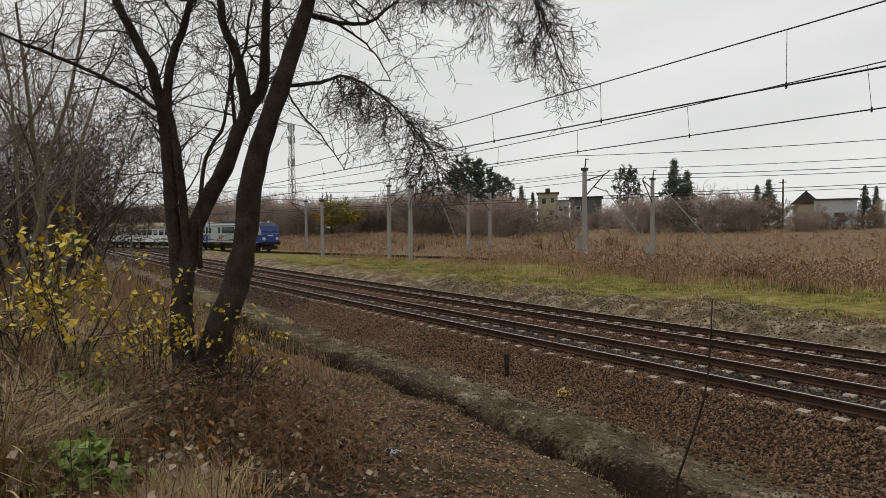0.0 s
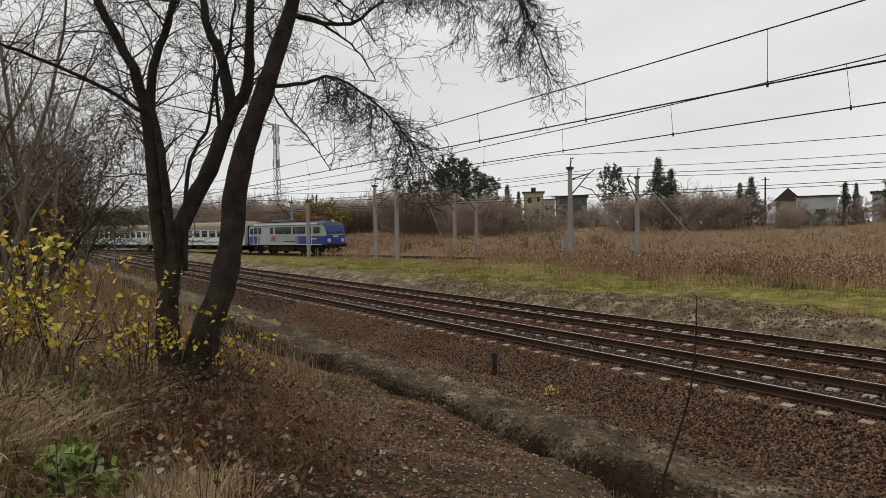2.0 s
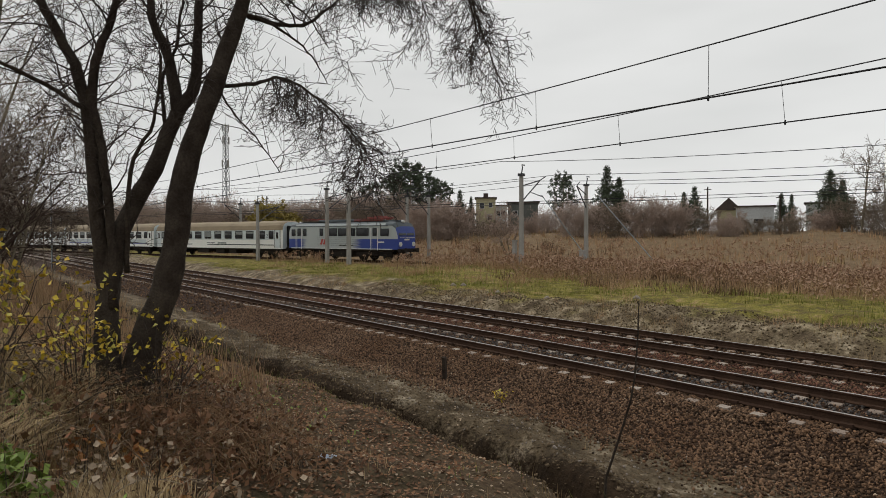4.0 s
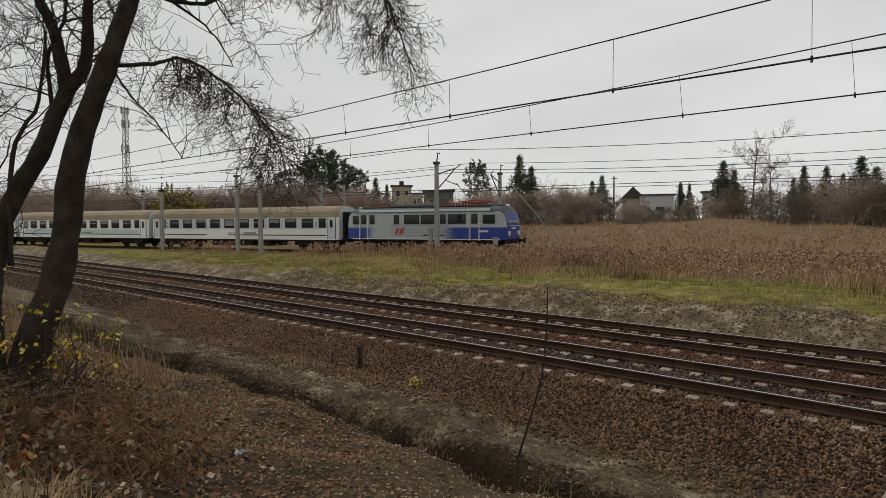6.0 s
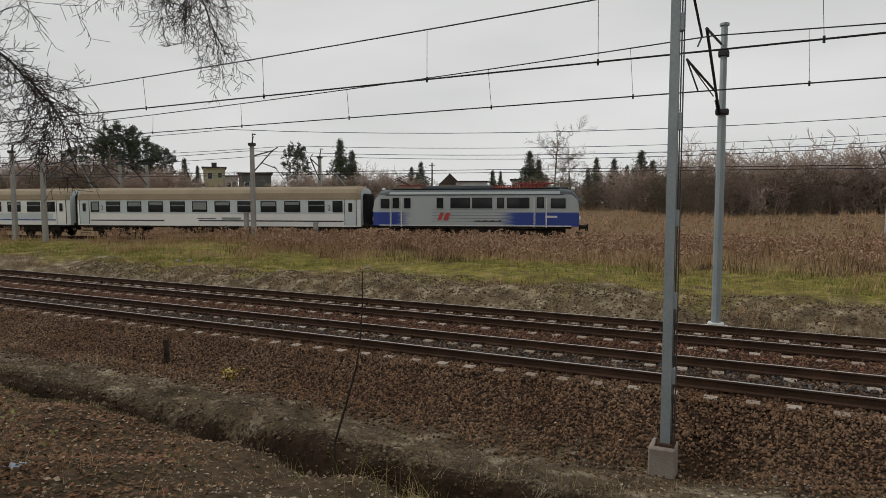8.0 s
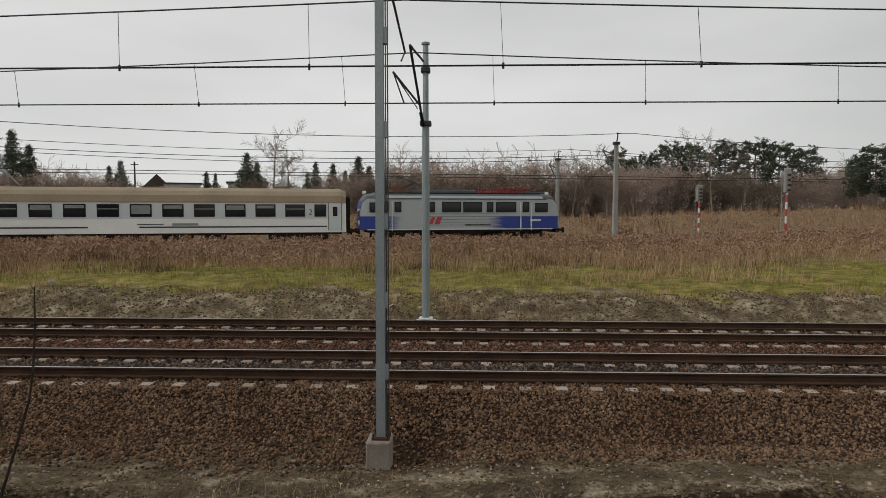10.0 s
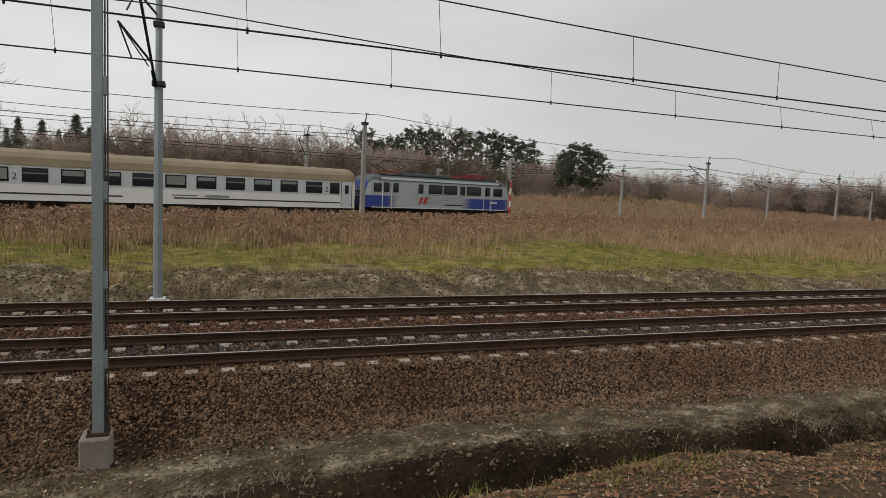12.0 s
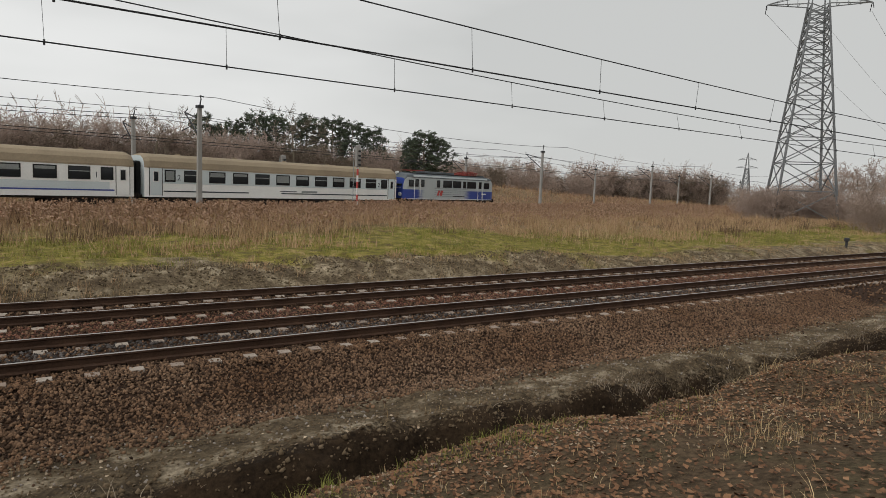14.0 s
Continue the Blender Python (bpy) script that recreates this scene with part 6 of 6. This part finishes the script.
def field(name, label, material, n, xs, ys, h, w, bend, parts=1, clump=0, keep=None, heads=None):
    x, y = rng.uniform(*xs, n), ys(n) if callable(ys) else rng.uniform(*ys, n)
    if clump:
        m = n // clump
        wide = 0.12 if clump < 35 or h[1] < 0.5 else 0.45
        x, y = np.repeat(x[:m], clump) + rng.normal(0, wide, m * clump), np.repeat(y[:m], clump) + rng.normal(0, wide, m * clump)
    if keep is not None:
        k = keep(x, y)
        x, y = x[k], y[k]
    lump = np.sin(x * 0.9 + 2 * np.sin(y * 0.7)) + np.sin(x * 2.3 - y * 1.9) * 0.8 + np.sin(y * 3.1 + x * 0.6) * 0.6
    hh = rng.uniform(*h, len(x)) * np.clip(0.9 + 0.33 * lump, 0.25, 1.7)
    v, f = blades(x, y, hh, rng.uniform(*w, len(x)), bend, parts, clump if bend > 1.2 else 0)
    tagged(new(name, soup(name, v, f, material)), label, "grass", kind="stuff")
    return x, y, hh


def patchy(scale, level, seed):
    g = np.random.default_rng(seed)
    k, p = g.uniform(-1, 1, (7, 2)) * scale, g.uniform(0, 6.28, 7)
    return lambda x, y: sum(np.sin(x * a[0] + y * a[1] + q) for a, q in zip(k, p)) / 2.6 + rng.normal(0, 0.35, len(x)) > level


def v_of(x, y):
    return -x * SP + (y - LINE_Y) * CP


# brown weeds between the green verge and the far line, and on the rise behind it
edge = lambda x: 29.0 + 2.2 * np.sin(x * 0.11) + 1.4 * np.sin(x * 0.37 + 1) + 1.2 * np.sin(x * 1.1 + 2) + 0.8 * np.sin(x * 2.7)
off_line = lambda x, y: (np.abs(v_of(x, y)) > 1.9) & (np.abs(v_of(x, y) - 4.2) > 1.9) & (y > edge(x))
field("brown_weeds", "brown dead weeds and tall dry grass", WEED, 150000, (-75, 85), (28, 62), (0.25, 0.7), (0.02, 0.05), 0.65, 1, 5, lambda x, y: off_line(x, y) & (v_of(x, y) < 3) & patchy(0.9, -0.55, 41)(x, y))
field("brown_weeds", "brown dead weeds and dry grass", WEED, 40000, (80, 190), (26, 95), (0.3, 0.8), (0.04, 0.09), 0.35, 1, 5, lambda x, y: (np.abs(v_of(x, y) - 2) > 4.2) & (v_of(x, y) < 3))
field("brown_weeds", "brown dead weeds on the rise", WEED, 90000, (-150, 170), (22, 150), (0.4, 0.9), (0.05, 0.12), 0.35, 1, 6, lambda x, y: (v_of(x, y) > 6.2) & (v_of(x, y) < 42) | ((np.abs(x) > 74) & (y > 30) & (np.abs(v_of(x, y) - 2) > 4.2)))
field("straw_grass", "pale straw-coloured dry grass in patches", STRAW, 70000, (-75, 85), (27, 60), (0.25, 0.7), (0.02, 0.045), 0.5, 1, 7, lambda x, y: off_line(x, y) & (patchy(0.35, 0.1, 3)(x, y) | (y < edge(x) + 2.5)) & (v_of(x, y) < 3))
field("straw_grass", "pale straw-coloured grass on the rise", STRAW, 50000, (-140, 150), (24, 140), (0.3, 0.8), (0.05, 0.11), 0.5, 1, 7, lambda x, y: (v_of(x, y) > 6.2) & (v_of(x, y) < 40) & patchy(0.12, 0.0, 4)(x, y))


def seed_heads(n, xs, vs, z, size):
    """Fluffy heads of dead goldenrod by the far line."""
    u = rng.uniform(*xs, n)
    v = rng.uniform(*vs, n)
    x, y = u * CP - v * SP, LINE_Y + u * SP + v * CP
    keep = y > edge(x) + 1
    x, y = x[keep], y[keep]
    c = np.stack([x, y, ground(x, y) + rng.uniform(*z, len(x))], -1)
    per = 12
    p = np.repeat(c, per, 0) + rng.normal(0, size * 0.5, (len(c) * per, 3))
    vv, f = leaves(p, size * 0.8, flat=False)
    tagged(new("weed_seed_heads", soup("weed_seed_heads", vv, f, WEEDHEAD)), "fluffy brown seed heads of dead goldenrod", "weeds", kind="stuff")
    st = np.stack([x, y, ground(x, y), c[:, 0] + rng.normal(0, 0.05, len(x)), c[:, 1], c[:, 2], np.full(len(x), 0.012), np.full(len(x), 0.006)], 1)
    tagged(new("weed_stalks", soup("weed_stalks", *prisms(st), WEED)), "brown stalks of dead goldenrod", "weeds", kind="stuff")


seed_heads(13000, (-95, 110), (-10, -2.0), (0.35, 1.0), 0.14)
seed_heads(5000, (-100, 120), (-15, -3), (0.3, 0.8), 0.12)
seed_heads(7000, (-80, 95), (-20, -8), (0.2, 0.65), 0.13)
seed_heads(4000, (-110, 130), (6.5, 22), (0.5, 1.1), 0.16)

# uneven clumps of darker weeds and pale tussocks in the field
field("weed_clumps", "dark brown clumps of dead weeds in the field", DRYWEED, 60000, (-70, 85), (26, 58), (0.25, 0.75), (0.02, 0.05), 0.68, 1, 60, lambda x, y: off_line(x, y + 2.5) & (v_of(x, y) < 3) & patchy(0.3, 0.15, 61)(x, y))
field("weed_clumps", "dark brown clumps of dead weeds on the rise", DRYWEED, 36000, (-140, 150), (24, 140), (0.4, 1.2), (0.05, 0.12), 0.45, 1, 40, lambda x, y: (v_of(x, y) > 6.2) & (v_of(x, y) < 40) & patchy(0.15, 0.2, 62)(x, y))
field("pale_tussocks", "pale straw tussocks among brown weeds", STRAW, 30000, (-70, 85), (25, 50), (0.3, 0.75), (0.015, 0.04), 0.6, 1, 50, lambda x, y: off_line(x, y + 2) & (v_of(x, y) < 3) & patchy(0.4, 0.35, 63)(x, y))

# the green verge
field("verge_grass", "short green and yellowing grass on the verge", GRASS, 170000, (-60, 75), (19.8, 33), (0.04, 0.2), (0.012, 0.03), 0.7, 1, 6, lambda x, y: (y < edge(x) + 2.5) & patchy(0.9, -0.1, 5)(x, y))
field("weed_tufts", "brown weed tufts standing out into the verge", WEED, 16000, (-60, 75), (23, 32), (0.2, 0.6), (0.015, 0.04), 0.68, 1, 40, lambda x, y: patchy(0.25, 0.1, 44)(x, y))
field("bank_lumps", "dark dead tussocks on the far bank", WEED, 12000, (-50, 60), (18.2, 21.5), (0.08, 0.25), (0.012, 0.025), 0.8, 1, 30, None)
field("verge_straw", "dry tufts in the green verge", STRAW, 40000, (-60, 75), (18.6, 32), (0.08, 0.3), (0.01, 0.022), 0.6, 1, 9, lambda x, y: patchy(0.6, 0.35, 6)(x, y))
field("bank_grass", "thin dry grass on the track bank", STRAW, 26000, (-40, 45), (17.9, 20.3), (0.05, 0.2), (0.006, 0.014), 0.7, 1, 6, lambda x, y: patchy(0.9, 0.1, 8)(x, y))
field("ditch_grass", "sparse dry grass along the ditch", STRAW, 30000, (-30, 24), (3.0, 8.8), (0.04, 0.2), (0.004, 0.009), 0.8, 2, 8, lambda x, y: patchy(1.0, 0.35, 9)(x, y))
field("ditch_grass", "green grass tufts in the ditch", GRASS, 16000, (-26, 24), (5.3, 6.6), (0.12, 0.4), (0.005, 0.01), 0.8, 2, 14, lambda x, y: patchy(0.7, 0.62, 10)(x, y))

# dry grass and stalks on the near bank
thick_at = lambda x, y: (x < -2.8 - 0.9 * y + rng.normal(0, 0.5, len(x)))
field("bank_straw", "arching pale dry grass on the near bank", STRAW, 52000, (-11, -4.0), (-1.6, 2.2), (0.25, 0.65), (0.007, 0.016), 1.8, 5, 22, lambda x, y: (x < -3.2 * np.maximum(y, 0) - 3.6 + rng.normal(0, 0.3, len(x))) & patchy(1.3, -0.1, 11)(x, y))
field("bank_russet", "arching brown dead stalks on the near bank", RUSSET, 14000, (-11, -3.6), (-1.6, 2.8), (0.2, 0.6), (0.005, 0.011), 1.8, 4, 16, lambda x, y: (x < -2.2 * np.maximum(y, 0) - 2.8 + rng.normal(0, 0.4, len(x))) & patchy(1.3, -0.1, 51)(x, y))
field("bank_green", "green grass among dead leaves", GRASS, 9000, (-14, -2.5), (-3.0, 2.5), (0.1, 0.3), (0.004, 0.008), 0.9, 3, 12, lambda x, y: thick_at(x, y) & patchy(1.0, 0.3, 12)(x, y))
field("bank_stalks", "thin dark dead stalks on the near bank", TWIG, 2200, (-12, -3.5), (-2.0, 3.0), (0.25, 0.8), (0.004, 0.008), 0.65, 3, 3, lambda x, y: thick_at(x, y))
field("bank_stalks", "brown bramble stalks round the tree foot", RUSSET, 2600, (-8.6, -5.0), (0.7, 2.9), (0.15, 0.5), (0.004, 0.009), 1.9, 4, 5, lambda x, y: np.hypot((x + 6.8) / 1.6, (y - 1.75) / 0.8) < 1)
field("bank_straw", "short pale dry grass in front of the brambles", STRAW, 20000, (-6.4, -2.6), (-1.8, 1.3), (0.12, 0.32), (0.007, 0.014), 1.6, 4, 20, lambda x, y: patchy(1.5, -0.05, 91)(x, y))
field("grass_plumes", "pale drooping grass plumes on the near bank", STRAW, 2400, (-9.5, -4.2), (-1.2, 1.5), (0.35, 0.6), (0.018, 0.034), 1.9, 6, 30, lambda x, y: x < -3.2 * np.maximum(y, 0) - 3.9)
field("near_tufts", "dry grass tufts along the top of the ditch", STRAW, 9000, (-9, 16), (2.0, 5.7), (0.08, 0.28), (0.005, 0.01), 1.3, 3, 45, lambda x, y: patchy(0.8, 0.2, 71)(x, y))
field("near_tufts", "low green grass along the ditch edge", GRASS, 14000, (-16, 22), (4.7, 5.9), (0.05, 0.2), (0.005, 0.01), 0.9, 2, 30, lambda x, y: patchy(0.55, 0.25, 72)(x, y))
field("ditch_roots", "pale roots and dead stems hanging on the ditch wall", PALEROOT, 5200, (-20, 22), (6.3, 7.2), (0.1, 0.3), (0.005, 0.012), 1.6, 3, 14, lambda x, y: patchy(0.9, 0.2, 73)(x, y))


def bramble(name, label, n, xs, ys, length, material, keep):
    """A tangle of arching canes with side shoots, rooted in the bank."""
    segs = []
    for _ in range(n):
        x, y = rng.uniform(*xs), rng.uniform(*ys)
        if keep(x, y):
            a = rng.uniform(0, 6.28)
            grow(segs, (x, y, gz(x, y) - 0.03), (math.cos(a) * 0.6, math.sin(a) * 0.6, 1.0), rng.uniform(*length), 0.007, 1, 0.16, 0.22, 5, 0.45, 0.003, 7)
    tagged(new(name, soup(name, *prisms(segs), material)), label, "bramble", kind="stuff")


bramble("bramble_canes", "tangled dark bramble canes round the tree foot", 150, (-7.4, -4.5), (1.1, 3.0), (0.5, 1.1), RUSSET, lambda x, y: np.hypot((x + 6.1) / 1.5, (y - 1.95) / 0.9) < 1)
bramble("bramble_canes", "brown bramble canes in the dry grass", 130, (-10.5, -4.5), (-1.2, 1.6), (0.6, 1.3), TWIG, lambda x, y: x < -2.8 * max(y, 0) - 3.9)
bramble("bramble_canes", "pale dead canes in the dry grass", 60, (-8.5, -4.2), (-0.8, 2.6), (0.4, 0.9), PALEROOT, lambda x, y: x < -1.6 * max(y, 0) - 2.6)
field("far_bank_brush", "brown dead brush at the head of the bank", WEED, 22000, (-60, -10), (-4, 4.5), (0.3, 1.0), (0.01, 0.025), 0.5, 2, 7, None)
field("far_bank_straw", "dry grass at the head of the bank", STRAW, 16000, (-60, -10), (-4, 8.5), (0.15, 0.5), (0.008, 0.02), 0.7, 2, 9, lambda x, y: patchy(0.6, -0.1, 15)(x, y))


def litter(name, label, material, n, xs, ys, size, keep=None):
    x, y = rng.uniform(*xs, n), rng.uniform(*ys, n)
    if keep is not None:
        k = keep(x, y)
        x, y = x[k], y[k]
    c = np.stack([x, y, ground(x, y) + rng.uniform(0.004, 0.03, len(x))], -1)
    v, f = leaves(c, size)
    tagged(new(name, soup(name, v, f, material)), label, "fallen leaves", kind="stuff")


def hung_leaves(name, label, material, n, xs, ys, zs, size, keep):
    """Dead leaves caught among the stalks above the ground."""
    x, y = rng.uniform(*xs, n), rng.uniform(*ys, n)
    k = keep(x, y)
    x, y = x[k], y[k]
    c = np.stack([x, y, ground(x, y) + rng.uniform(0, 1, len(x)) ** 2 * (zs[1] - zs[0]) + zs[0]], -1)
    v, f = leaves(c, size, flat=False)
    tagged(new(name, soup(name, v, f, material)), label, "dead leaves", kind="stuff")


litter("fallen_leaves", "brown fallen leaves on the near bank", DEADLEAF, 90000, (-16, 18), (-3, 5.7), 0.05, patchy(0.8, -1.0, 21))
litter("fallen_leaves", "pale dry fallen leaves on the near bank", PALELEAF, 26000, (-16, 18), (-3, 5.7), 0.038, patchy(1.0, 0.0, 22))
litter("fallen_leaves", "orange fallen leaves round the tree", ORANGELEAF, 5200, (-8, -3.3), (-0.8, 2.6), 0.065, patchy(1.2, 0.0, 23))
hung_leaves("bramble_leaves", "pale withered leaves caught among stalks", PALELEAF, 4200, (-10, -3.2), (-1.8, 3.2), (0.02, 0.4), 0.055, lambda x, y: thick_at(x, y))
hung_leaves("bramble_leaves", "green bramble leaves in the dry grass", GREENLEAF, 3000, (-9, -3.6), (-1.6, 1.6), (0.05, 0.35), 0.06, lambda x, y: patchy(1.1, 0.35, 81)(x, y))
litter("fallen_leaves", "few leaves on the sandy strip", PALELEAF, 3500, (-20, 20), (6.9, 10.5), 0.045, patchy(1.0, 0.2, 24))
field("tree_fallen_twigs", "thin fallen twigs lying on the bank", TWIG, 1400, (-10, 12), (0, 6), (0.02, 0.06), (0.006, 0.012), 6.0, 2, 0, None)


hung_leaves("bramble_leaves", "brown withered leaves caught among stalks", DEADLEAF, 15000, (-12, -3.0), (-2.5, 3.2), (0.02, 0.45), 0.062, lambda x, y: thick_at(x, y) & patchy(1.2, -0.3, 31)(x, y))
hung_leaves("bramble_leaves", "withered bramble leaves round the tree foot", DEADLEAF, 3600, (-8.8, -4.8), (0.6, 3.0), (0.02, 0.5), 0.06, lambda x, y: np.hypot((x + 6.8) / 1.7, (y - 1.8) / 0.9) < 1)
hung_leaves("green_weed_leaves", "scattered small green weeds on the bank", GREENLEAF, 1600, (-12, -2.5), (-2.5, 4.5), (0.02, 0.2), 0.05, lambda x, y: patchy(0.9, 0.6, 33)(x, y))
litter("fallen_leaves", "brown leaves blown onto the ballast", DEADLEAF, 12000, (-30, 26), (8.8, 17.2), 0.05, patchy(0.6, -0.4, 34))
litter("fallen_leaves", "pale leaves blown onto the ballast", PALELEAF, 2500, (-30, 26), (8.8, 17.2), 0.045, patchy(0.6, 0.0, 35))

motions()
